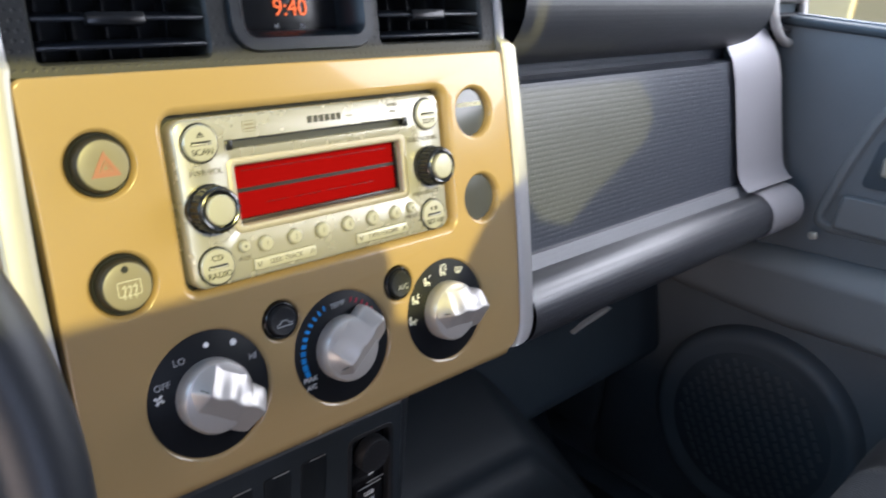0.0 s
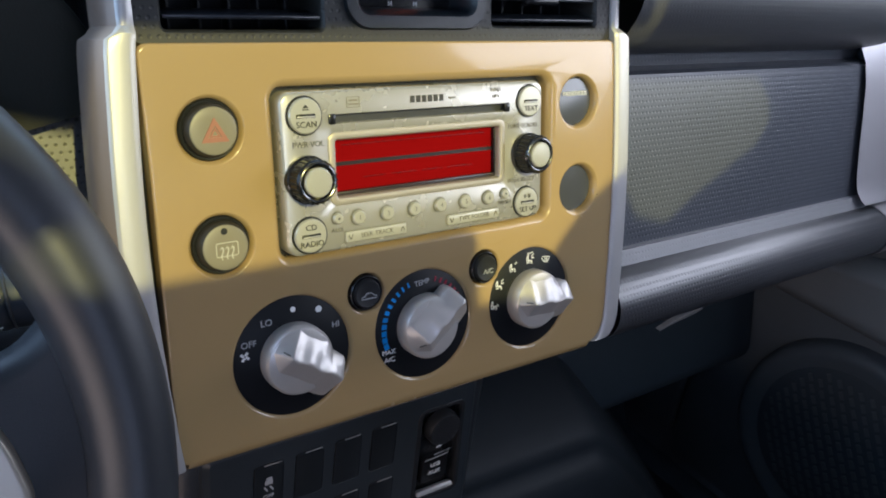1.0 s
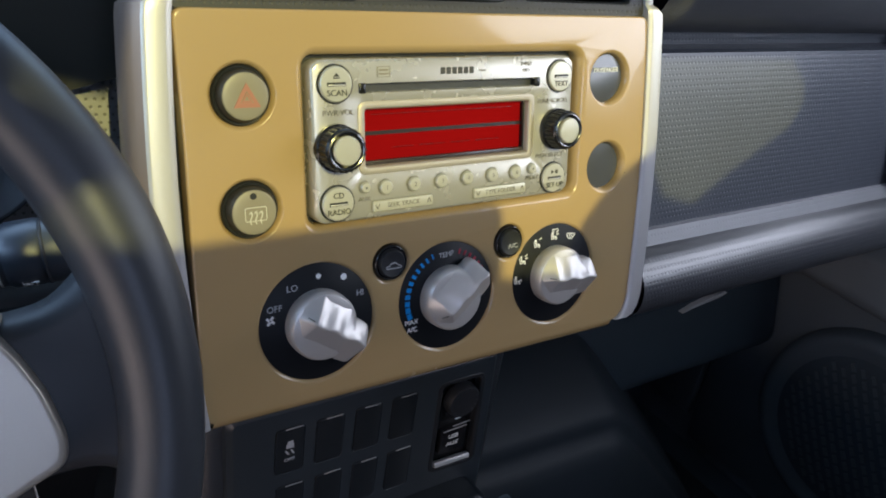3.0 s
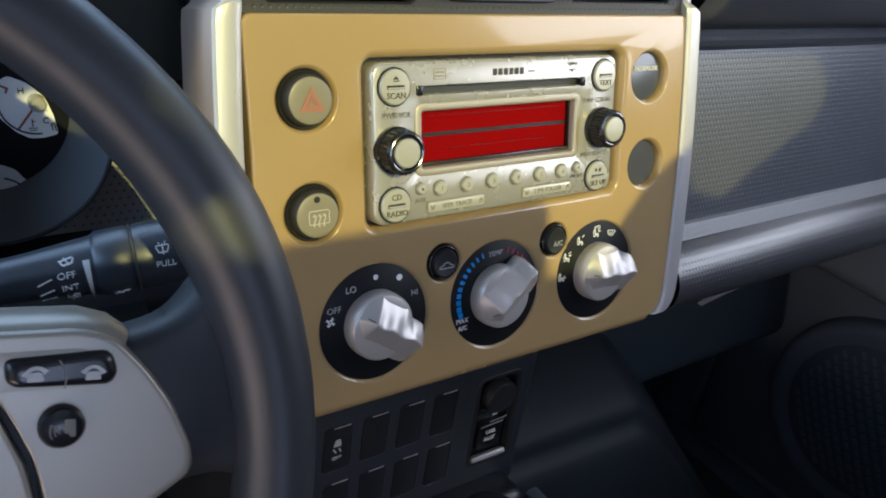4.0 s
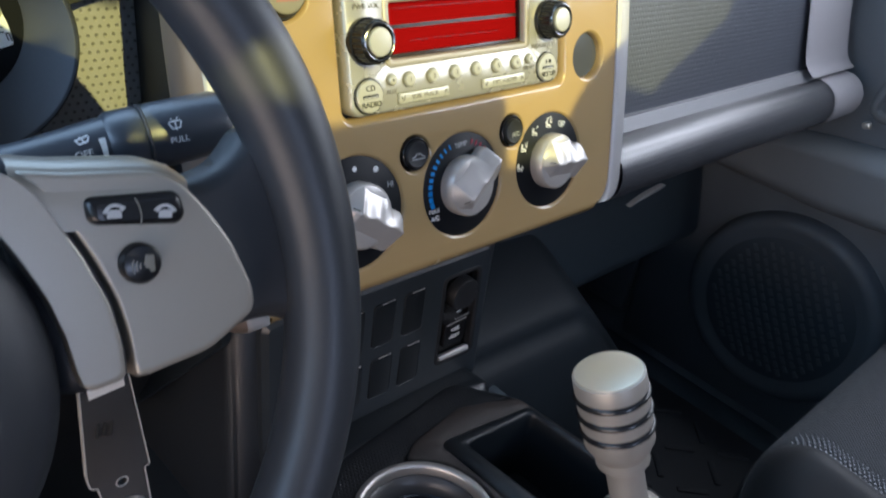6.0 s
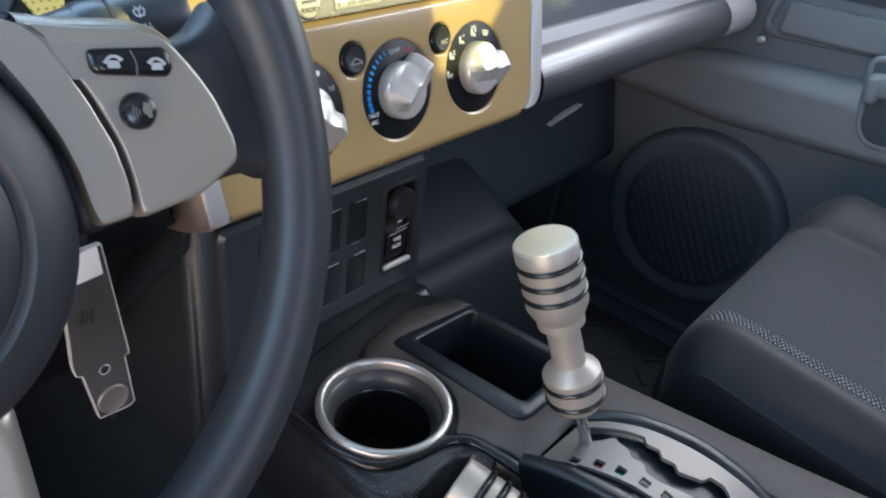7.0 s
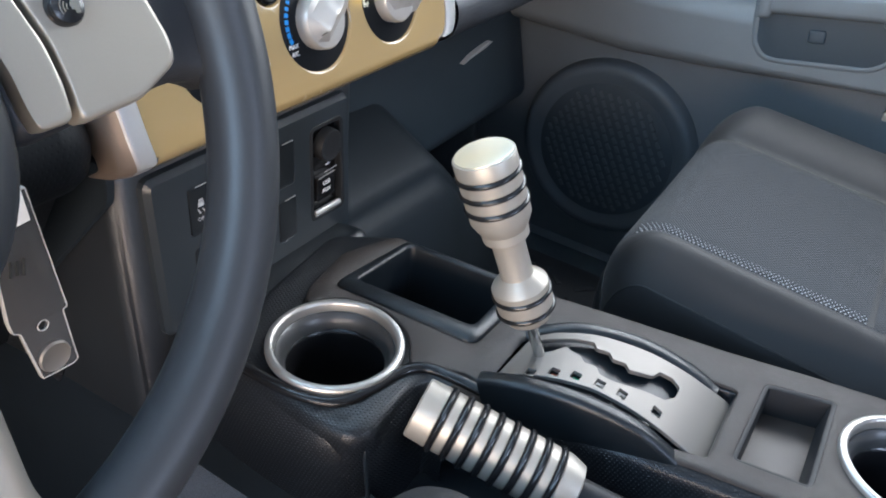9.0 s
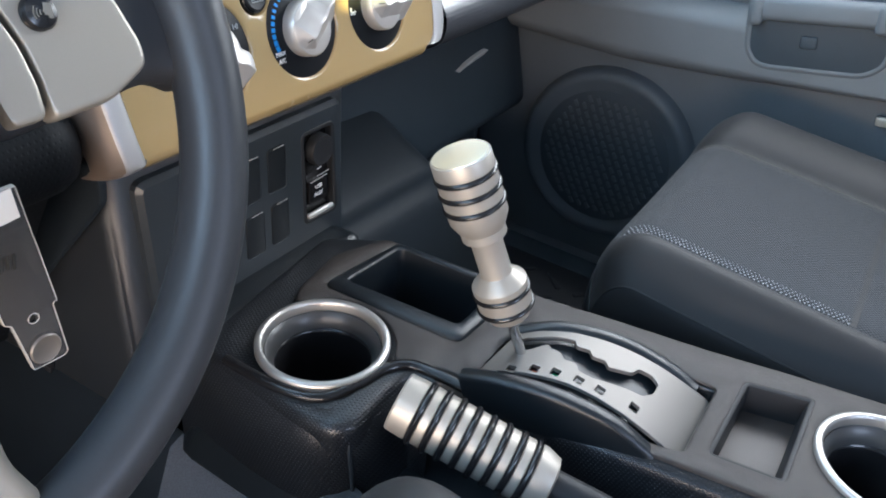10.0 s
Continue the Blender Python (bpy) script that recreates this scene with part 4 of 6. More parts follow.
for txt, u, v, s in (("PWR\u00b7VOL", -0.0825, 0.0136, 0.0047), ("TUNE\u00b7SCROLL", 0.0810, 0.0138, 0.0044), ("PUSH SELECT", 0.0800, -0.0240, 0.0042), ("AUX", -0.0665, -0.0395, 0.0040), ("PRESET", 0.0648, -0.0385, 0.0038), ("WMA", 0.0566, 0.0392, 0.0040), ("MP3", 0.0566, 0.0350, 0.0034)):
    part("word", moved(words(txt, s), face(u, v, 0.0029)), PRINT, radio)
part("maker_mark", moved(bars([(-0.0110 + 0.0044 * k, 0, 0.0032, 0.0042, 0) for k in range(6)]), face(0.0010, 0.0362, 0.0029)), BLACK_INK, radio, "dark maker's mark as plain bars")
part("model_mark", moved(bars([(0, 0, 0.0055, 0.0012, 0)]), face(0.0205, 0.0358, 0.0029)), GREY_INK, radio)
part("disc_mark", moved(bars([(0, 0.0030, 0.0085, 0.0004, 0), (0, -0.0030, 0.0085, 0.0004, 0), (-0.0042, 0, 0.0004, 0.0062, 0), (0.0042, 0, 0.0004, 0.0062, 0), (0, 0.0010, 0.0060, 0.0012, 0), (0, -0.0012, 0.0066, 0.0010, 0)]), face(-0.0520, 0.0365, 0.0029)), OLIVE, radio, "faint disc mark")

# ---------------------------------------------------------------- switch panel under the tan panel
SW = pose(0, 0.016, 0, 90, 0, 0)          # u = x, v = z, w towards the rear of the car


def sw(u, v, w=0.0, spin=0.0):
    return SW @ pose(u, v, w, 0, 0, spin)


swp = thing("switch_panel", "charcoal switch panel with eight covers below the radio", "switch panel", (0, 0.012, 0.40))
frame_out = rounded([(-0.137, 0.392), (0.100, 0.385), (0.0930, 0.5375), (-0.1405, 0.5375)], 0.008)
bay = rounded([(0.0415, 0.4235), (0.0850, 0.4220), (0.0790, 0.5175), (0.0390, 0.5175)], 0.005)
COLS = (-0.0945, -0.0620, -0.0295, 0.0030)
cells = [offset_loop(rrect(u + 0.002 * r, v, 0.0225, 0.0435, 0.0030, 3), 0.0007) for r, v in enumerate((0.4975, 0.4405)) for u in COLS]
part("field", plate(offset_loop(frame_out, -0.004), [bay] + cells, 0.0030, ((0.0016, -0.0004), (0.0058, -0.0046), (0.0062, -0.012)), ((-0.0006, -0.0008), (-0.0008, -0.009))), SWITCH, swp, "charcoal moulded plate", SW, 20)
for r, v in enumerate((0.4975, 0.4405)):
    for k, u in enumerate(COLS):
        u = u + 0.002 * r
        cover = part("switch_cover", moved(solid(rrect(0, 0, 0.0225, 0.0435, 0.0030, 3), 0.0036, -0.005, 0.0010), sw(u, v)), COVER, swp)
        # Silver stroke drawn as the highlight on the cover's upper edge.
        part("top_glint", moved(rbox(0.0140, 0.0008, 0.0010, 0.0003), sw(u + 0.003, v + 0.0211, 0.0033)), SILVER, cover)
        if r == 0 and k == 0:
            part("skid_symbol", moved(bars([(0, 0.004, 0.0060, 0.0040, 0), (0, 0.0075, 0.0042, 0.0022, 0), (-0.0022, -0.002, 0.0012, 0.0050, 30), (0.0022, -0.002, 0.0012, 0.0050, 30)]), sw(u, v + 0.001, 0.0037)), FADED_INK, cover)
            part("word", moved(words("OFF", 0.0048), sw(u, v - 0.0085, 0.0037)), FADED_INK, cover)
part("socket_bay", plate(offset_loop(bay, 0.003), [bay], 0.0036, ((0.001, -0.001), (0.001, -0.003)), ((-0.001, -0.001), (-0.0015, -0.009))), BLACK, swp, "recessed bay", SW)
part("bay_back", moved(rbox(0.052, 0.11, 0.002, 0), sw(0.062, 0.470, -0.0050)), GLOSS_BLACK, swp)
part("bay_sill", moved(rbox(0.038, 0.0050, 0.007, 0.0016), sw(0.0630, 0.4262, 0.001, -1) @ pose(0, 0, 0, -25, 0, 0)), SILVER, swp, "pale lower lip of the bay")
plug = part("socket_plug", moved(lathe([(0.0160, -0.002), (0.0158, 0.006), (0.0146, 0.0078), (0.010, 0.0070), (0, 0.0074)], 36), sw(0.0617, 0.4965)), BLACK, swp, "round socket plug")
for k in range(16):
    part("rib", moved(rbox(0.0016, 0.0010, 0.0020, 0.0003), sw(0.0617, 0.4965, 0.0070, 22.5 * k) @ pose(0.0125, 0, 0)), DARK, plug)
part("plug_mark", moved(bars([(0, 0, 0.0055, 0.0011, 6)]), sw(0.0610, 0.4765, 0.0030)), WHITE_INK, swp)
usb = part("usb_cover", moved(solid(rrect(0, 0, 0.0270, 0.0250, 0.0020), 0.0052, -0.001, 0.0010), sw(0.0595, 0.4520, -0.002)), GLOSS_BLACK, swp, "black socket flap")
part("word", moved(words("USB", 0.0060), sw(0.0595, 0.4570, 0.0034)), WHITE_INK, usb)
part("word", moved(words("AUX", 0.0060), sw(0.0595, 0.4490, 0.0034)), WHITE_INK, usb)
part("flap_edge", moved(bars([(0, 0, 0.0240, 0.0010, 3), (0.006, 0.0040, 0.0180, 0.0008, 3)]), sw(0.0600, 0.4650, 0.0032)), SILVER, usb)

# ---------------------------------------------------------------- steering wheel
wheel = thing("steering_wheel", "black leather three-spoke steering wheel with silver spoke covers", "steering wheel", WHEEL.translation)


def rim_section(f):
    a = 2 * math.pi * f
    swell = math.exp(-((math.degrees(a) % 360 - 22) / 16) ** 2) + math.exp(-((math.degrees(a) % 360 - 158) / 16) ** 2)
    r = 0.0146 + 0.0016 * swell
    return [(r * 1.0 * math.cos(2 * math.pi * k / 20), r * 1.06 * math.sin(2 * math.pi * k / 20)) for k in range(20)]


n = 120
bm = bmesh.new()
rows = []
for i in range(n):
    a = 2 * math.pi * i / n
    sec = rim_section(i / n)
    rows.append([bm.verts.new(((0.1690 + x) * math.cos(a), (0.1690 + x) * math.sin(a), y)) for x, y in sec])
for i in range(n):
    for k in range(20):
        bm.faces.new((rows[i - 1][k - 1], rows[i - 1][k], rows[i][k], rows[i][k - 1]))
part("rim", bm, LEATHER, wheel, "black leather rim", WHEEL, 80)


def puffed(outline, top, drop, rise=0.0, rings=4, inset=0.006):
    """A cover with a softly rolled edge: the flat middle at top, the edge drop lower."""
    bm = bmesh.new()
    last = None
    for k in range(rings + 1):
        t = k / rings
        a = t * math.pi / 2
        loop = shrunk(outline, inset * (1 - math.sin(a)))
        vs = [bm.verts.new((x, y, top - drop * (1 - math.cos(a)))) for x, y in loop]
        if last is None:
            flat = [bm.verts.new((x, y, top)) for x, y in shrunk(loop, 0.0015)]
            for i in range(len(vs)):
                bm.faces.new((flat[i - 1], flat[i], vs[i], vs[i - 1]))
            last, vs = vs, flat
            bmesh.ops.triangle_fill(bm, use_beauty=True, edges=[bm.edges.get((vs[i - 1], vs[i])) for i in range(len(vs))])
            vs = last
        else:
            for i in range(len(vs)):
                bm.faces.new((last[i - 1], last[i], vs[i], vs[i - 1]))
        last = vs
    return bm


def shrunk(loop, d):
    """A loop drawn in towards its middle by about d, which never crosses itself."""
    cx, cy = sum(p[0] for p in loop) / len(loop), sum(p[1] for p in loop) / len(loop)
    w = max(p[0] for p in loop) - min(p[0] for p in loop)
    h = max(p[1] for p in loop) - min(p[1] for p in loop)
    return [(cx + (x - cx) * (1 - 2 * d / w), cy + (y - cy) * (1 - 2 * d / h)) for x, y in loop]


seam_pts = [(0.0689, 0.0448), (0.0750, 0.0395), (0.0796, 0.0299), (0.0853, 0.0156), (0.0900, -0.0014), (0.0909, -0.0158), (0.0895, -0.0275)]
outer_cover = [(0.0715, 0.0445), (0.0842, 0.0412), (0.1109, 0.0368), (0.1200, 0.0322), (0.1285, 0.0190), (0.1345, 0.0060), (0.1388, -0.0115), (0.1378, -0.0200), (0.1180, -0.0285), (0.0915, -0.0297)] + [(x + 0.0016, y) for x, y in seam_pts[::-1][1:-1]]
inner_cover = [(0.0450, 0.0520), (0.0560, 0.0480)] + seam_pts + [(0.0768, -0.0275), (0.0757, -0.0213), (0.0753, -0.0087), (0.0727, 0.0055), (0.0675, 0.0208), (0.0607, 0.0355), (0.0558, 0.0413), (0.0490, 0.0465)]
web = [(0.0700, 0.0350), (0.1000, 0.0315), (0.1200, 0.0290), (0.1400, 0.0315), (0.1520, 0.0430), (0.1600, 0.0430), (0.1650, 0.0300), (0.1670, 0.0), (0.1640, -0.0340), (0.1580, -0.0340), (0.1490, -0.0275), (0.1380, -0.0262), (0.0700, -0.0315)]
for s in (1, -1):
    def mir(pts):
        return [(s * x, y) for x, y in pts]
    part("spoke", solid(rounded(mir(web), 0.010), -0.0010, -0.020, 0.007), PAD, wheel, "black leather spoke", WHEEL, 60)
    oc = part("spoke_cover", puffed(rounded(mir(outer_cover), 0.004, 3), 0.0062, 0.010, rings=6, inset=0.0024), SPOKE, wheel, "satin silver spoke cover", WHEEL, 60)
    def rolled(pts):
        """The cover's upper edge, bent over towards the column."""
        bm = bmesh.new()
        rows = []
        for i, (x, y) in enumerate(pts):
            a, b = Vector(pts[max(0, i - 1)]), Vector(pts[min(len(pts) - 1, i + 1)])
            t = (b - a).normalized()
            nx, ny = -t.y, t.x
            if ny < 0:
                nx, ny = -nx, -ny
            rows.append([bm.verts.new((s * (x + nx * d), y + ny * d, w)) for d, w in ((-0.0150, 0.0062), (-0.0090, 0.00665), (-0.0040, 0.0064), (0.0, 0.0054), (0.0030, 0.0034), (0.0052, 0.0), (0.0066, -0.005), (0.0070, -0.012))])
        for a, b in zip(rows, rows[1:]):
            for i in range(7):
                bm.faces.new((a[i], a[i + 1], b[i + 1], b[i]))
        return bm
    part("upper_roll", rolled([(0.0712, 0.0412), (0.0842, 0.0380), (0.0980, 0.0357), (0.1100, 0.0337), (0.1165, 0.0306), (0.1205, 0.0262)]), SPOKE, oc, "", WHEEL, 60)
    part("inner_cover", puffed(rounded(mir(inner_cover), 0.003, 3), 0.0075, 0.011, rings=6, inset=0.0016), SPOKE, wheel, "satin silver inner cover", WHEEL, 60)
    if s == 1:
        ph = rounded([(x, y + 0.0024) for x, y in ((0.0885, 0.0300), (0.0882, 0.0232), (0.0900, 0.0208), (0.1160, 0.0150), (0.1188, 0.0178), (0.1184, 0.0240), (0.1165, 0.0262))], 0.0046, 5)
        pb = part("phone_button", puffed(ph, 0.0092, 0.004, rings=3, inset=0.003), GLOSS_BLACK, wheel, "black rocker with telephone symbols", WHEEL)
        part("split", moved(sweep([(0.1030 + 0.0010 * math.sin(math.pi * i / 8), 0.0290 - 0.0088 * i / 8, 0.0093) for i in range(9)], [(-0.0002, -0.0002), (0.0002, -0.0002), (0.0002, 0.0002), (-0.0002, 0.0002)]), WHEEL), GREY_INK, pb)
        for du, dv, tilt in ((0.0962, 0.0262, 10), (0.1114, 0.0228, -4)):
            part("telephone_symbol", moved(solid(rounded([(-0.0017, 0.0006), (0.0017, 0.0006), (0.0024, -0.0020), (-0.0024, -0.0020)], 0.0006, 2), 0.0002, 0.0, 0.0001), wheel_at(du, dv, 0.0093, -10)), FADED_INK, pb)
            part("receiver_symbol", moved(sweep([(0.0032 * math.sin(radians(q)), 0.0036 * math.cos(radians(q)) - 0.0016, 0.0001) for q in range(-64, 65, 8)], lambda f: [(-0.0005 - 0.0004 * abs(2 * f - 1) ** 3, -0.0001), (0.0005 + 0.0004 * abs(2 * f - 1) ** 3, -0.0001), (0.0005 + 0.0004 * abs(2 * f - 1) ** 3, 0.0001), (-0.0005 - 0.0004 * abs(2 * f - 1) ** 3, 0.0001)]), wheel_at(du, dv, 0.0093, -10 + tilt)), FADED_INK, pb)
        vb = part("voice_button", moved(lathe([(0.0066, 0.002), (0.0065, 0.0084), (0.0056, 0.0098), (0.003, 0.0105), (0, 0.0107)], 32), wheel_at(0.1007, 0.0085)), GLOSS_BLACK, wheel, "round black voice button")
        head = solid(rounded([(0.0006, 0.0030), (0.0034, 0.0026), (0.0034, -0.0026), (0.0018, -0.0026), (0.0016, -0.0014), (0.0004, -0.0014), (0.0004, -0.0004), (-0.0002, -0.0002), (0.0004, 0.0012)], 0.0003, 2), 0.0002, 0.0, 0.0001)
        for r in (0.0016, 0.0028, 0.0040):
            head = join(head, sweep([(0.0004 - r * math.cos(radians(q)), r * math.sin(radians(q)) - 0.0004, 0.0001) for q in range(-34, 35, 17)], [(-0.0002, -0.0001), (0.0002, -0.0001), (0.0002, 0.0001), (-0.0002, 0.0001)]))
        part("voice_symbol", moved(head, wheel_at(0.1007, 0.0085, 0.0107, -8)), GREY_INK, vb)
dome = [(0.0, 0.0250), (0.020, 0.0245), (0.040, 0.0225), (0.0475, 0.0200), (0.0495, 0.0170), (0.0505, 0.0170), (0.0530, 0.0195), (0.0600, 0.0175), (0.0672, 0.0120), (0.0722, 0.0040), (0.0735, -0.012), (0.0715, -0.03)]
part("hub_pad", moved(lathe(dome, 64), WHEEL @ pose(-0.0010, -0.0100, 0)), PAD, wheel, "soft black airbag cover", smooth=50)
part("hub_core", moved(lathe([(0.060, -0.02), (0.055, -0.06), (0, -0.06)], 40), WHEEL), BLACK, wheel)
lower_cover = [(-0.034, -0.070), (0.034, -0.070), (0.0320, -0.100), (0.0290, -0.136), (0.0350, -0.157), (-0.0350, -0.157), (-0.0290, -0.136), (-0.0320, -0.100)]
part("lower_spoke", puffed(rounded(lower_cover, 0.006, 3), 0.0065, 0.014, rings=6, inset=0.008), SPOKE, wheel, "satin silver lower spoke", WHEEL, 60)

# steering column
column = thing("column_cover", "black textured steering column cover", "column cover", (-0.39, 0.0, 0.62), kind="structure")
part("cover", moved(rbox(0.165, 0.25, 0.110, 0.030, 5), pose(-0.392, 0.035, 0.668, 18, 0, 0)), CONSOLE_DOT, column)
part("neck", moved(lathe([(0.062, -0.02), (0.062, 0.06), (0.05, 0.08)], 36), WHEEL @ pose(0, 0, -0.09)), BLACK, column)

# wiper stalk
SA, SB = Vector((-0.3080, -0.0516, 0.7254)), Vector((-0.2120, -0.0660, 0.7370))
axis = (SB - SA).normalized()
SM = turn_to(axis, SA)
LEN = (SB - SA).length
stalk = thing("wiper_stalk", "black wiper stalk with white lettering", "control stalk", SA)
part("arm", moved(lathe([(0.0075, -0.02), (0.0100, 0.02), (0.0128, 0.046)], 32), SM), STALK, stalk)
part("ring", moved(lathe([(0.0128, 0.046), (0.0142, 0.048), (0.0145, 0.059), (0.0138, 0.061)], 36), SM), STALK, stalk, "turning ring")
part("ridge", moved(torus(0.0140, 0.0008, 36, 8), SM @ pose(0, 0, 0.0617)), DARK, stalk)
part("end", moved(lathe([(0.0142, 0.0625), (0.0146, 0.066), (0.0144, LEN - 0.004), (0.0128, LEN), (0, LEN + 0.0012)], 40), SM), STALK, stalk, "glossy black end")


def on_stalk(s, around, spin=0.0, lift=0.0):
    """A place on the stalk's skin that faces the driver; s along it, around in degrees from straight back."""
    back = Vector((0, -1, 0.42))
    back = (back - axis * back.dot(axis)).normalized()
    nrm = Matrix.Rotation(radians(around), 3, axis) @ back
    x = axis
    y = nrm.cross(x)
    r = (0.0100 + (s - 0.02) * 0.108 if s < 0.046 else 0.0147) + lift
    p = SA + axis * s + nrm * r
    return Matrix(((x.x, y.x, nrm.x, p.x), (x.y, y.y, nrm.y, p.y), (x.z, y.z, nrm.z, p.z), (0, 0, 0, 1))) @ pose(0, 0, 0, 0, 0, spin)


for k, txt in enumerate(("OFF", "INT", "LO", "HI")):
    part("word", moved(words(txt, 0.0041), on_stalk(0.0350 + 0.0004 * k, 4 + 27 * k, 0, 0.0004)), WHITE_INK, stalk)
    part("tick", moved(rbox(0.006, 0.0006, 0.0003, 0), on_stalk(0.0265, 12 + 27 * k, 20, 0.0003)), WHITE_INK, stalk)
for k in range(9):
    part("band_mark", moved(rbox(0.0026 - 0.00026 * k, 0.0024, 0.0003, 0), on_stalk(0.0432, -14 + 11 * k, 0, 0.0003)), WHITE_INK, stalk)
part("wiper_symbol", moved(bars([(0, 0.0010, 0.0048, 0.0007, 14), (0, -0.0012, 0.0034, 0.0007, 14), (0.0022, 0, 0.0007, 0.0026, -20), (-0.0022, -0.0004, 0.0007, 0.0026, 30), (0, 0, 0.0006, 0.0040, 30)]), on_stalk(0.0360, -24, 0, 0.0004)), WHITE_INK, stalk)
part("word", moved(words("INT", 0.0040), on_stalk(0.0545, 58, 0, 0.0002)), WHITE_INK, stalk)
part("word", moved(words("PULL", 0.0037), on_stalk(0.0735, 12, 0, 0.0002)), WHITE_INK, stalk)
part("washer_symbol", moved(bars([(0, -0.0004, 0.0040, 0.0005, 0), (-0.0022, 0.0010, 0.0005, 0.0028, 22), (0.0022, 0.0010, 0.0005, 0.0028, -22), (0, 0.0026, 0.0050, 0.0005, 0), (0, 0.0010, 0.0005, 0.0046, 0), (-0.0012, 0.0036, 0.0004, 0.0012, 30), (0.0012, 0.0036, 0.0004, 0.0012, -30)]), on_stalk(0.0732, -9, 0, 0.0002)), WHITE_INK, stalk)

# ---------------------------------------------------------------- instrument pod
pod = thing("instrument_pod", "round black instrument pod with white temperature and fuel gauges", "instrument cluster", (-0.285, 0.12, 0.66))
PODC = (-0.2850, 0.128, 0.7330)
PM = pose(*PODC, 90, 0, 0)
part("bowl", moved(lathe([(0.047, 0.0), (0.0500, 0.012), (0.0570, 0.034), (0.0605, 0.044), (0.0625, 0.044), (0.0640, 0.036), (0.0640, -0.02)], 64), PM), POD, pod, "deep charcoal surround")
part("rim", moved(torus(0.0620, 0.0012, 64, 8), PM @ pose(0, 0, 0.0440)), DARK, pod)
part("disc", moved(lathe([(0.061, -0.0005), (0, -0.0005)], 48), PM), DISC_BLACK, pod)


def gauge(name, outline, hub_at, tip, texts, scale_mid, scale_r, a0, a1):
    """A white fan-shaped face with its scale, red needle and pale hub."""
    g = part(name, moved(plate(rounded(outline, 0.002, 3), [], 0.0012, ((0, -0.001),)), PM), DIAL_WHITE, pod, "white fan-shaped gauge face")
    for txt, u, v, s in texts:
        part("letter", moved(words(txt, s), PM @ pose(u, v, 0.0016)), BLACK_INK, g)
    part("scale", moved(sweep([(scale_mid[0] + scale_r * math.cos(radians(a)), scale_mid[1] + scale_r * math.sin(radians(a)), 0.0014) for a in range(a0, a1, 6)], [(-0.0005, -0.0002), (0.0005, -0.0002), (0.0005, 0.0002), (-0.0005, 0.0002)]), PM), BLACK_INK, g)
    d = Vector(tip) - Vector(hub_at)
    part("needle", moved(rbox(d.length, 0.0013, 0.0008, 0.0002), PM @ pose(hub_at[0], hub_at[1], 0.0050, 0, 0, math.degrees(math.atan2(d.y, d.x))) @ pose(d.length / 2, 0, 0)), RED_INK, g, "red needle")
    part("hub", moved(lathe([(0.0050, 0.0012), (0.0048, 0.0080), (0.0036, 0.0095), (0, 0.0098)], 12), PM @ pose(hub_at[0], hub_at[1], 0)), RING_SILVER, g, "faceted pale hub", smooth=10)


gauge("temperature_gauge", [(0.0161, 0.0233), (0.0257, 0.0185), (0.0343, 0.0097), (0.0381, -0.0018), (0.0399, -0.0140), (0.0317, -0.0159), (0.0239, -0.0156), (0.0168, -0.0108), (0.0102, -0.0028), (0.0040, 0.0090), (0.0060, 0.0180)],
      (0.0295, 0.0075), (0.0180, -0.0080), (("H", 0.0219, 0.0142, 0.0052), ("C", 0.0335, -0.0050, 0.0052)), (0.0295, 0.0075), 0.0205, 190, 275)
gauge("fuel_gauge", [(0.0068, -0.0312), (0.0140, -0.0352), (0.0198, -0.0444), (0.0218, -0.0540), (0.0112, -0.0591), (0.0033, -0.0595), (-0.0060, -0.0570), (-0.0120, -0.0450), (-0.0040, -0.0330)],
      (0.0030, -0.0545), (-0.0070, -0.0420), (("F", 0.0125, -0.0515, 0.0052),), (0.0030, -0.0560), 0.0165, 10, 80)
for name, bits, mat in (("red_zone_mark", [(0.0128, 0.0172, 0.0060, 0.0012, -28), (0.0146, 0.0150, 0.0012, 0.0036, -20)], RED_INK), ("thermometer_symbol", [(0.0262, -0.0060, 0.0008, 0.0048, 0), (0.0272, -0.0050, 0.0016, 0.0005, 0), (0.0262, -0.0092, 0.0048, 0.0006, 0), (0.0262, -0.0106, 0.0036, 0.0005, 0)], GREY_INK),
                        ("cold_end_mark", [(0.0366, -0.0092, 0.0007, 0.0046, 12), (0.0384, -0.0096, 0.0007, 0.0046, 12), (0.0372, -0.0070, 0.0020, 0.0007, 12)], BLACK_INK), ("full_end_mark", [(0.0165, -0.0440, 0.0046, 0.0007, 30), (0.0176, -0.0456, 0.0046, 0.0007, 30)], BLACK_INK)):
    part(name, moved(bars(bits), PM @ pose(0, 0, 0.0015)), mat, pod)
pod2 = thing("speedometer_pod", "large round black instrument pod behind the wheel", "instrument cluster", (-0.40, 0.12, 0.68))
part("bowl", moved(lathe([(0.062, 0.0), (0.066, 0.012), (0.073, 0.034), (0.077, 0.044), (0.079, 0.044), (0.081, 0.036), (0.081, -0.02)], 64), PM @ pose(-0.125, 0.012, 0)), POD, pod2)
part("disc", moved(lathe([(0.063, 0.0), (0, 0.0)], 48), PM @ pose(-0.125, 0.012, 0)), DISC_BLACK, pod2)

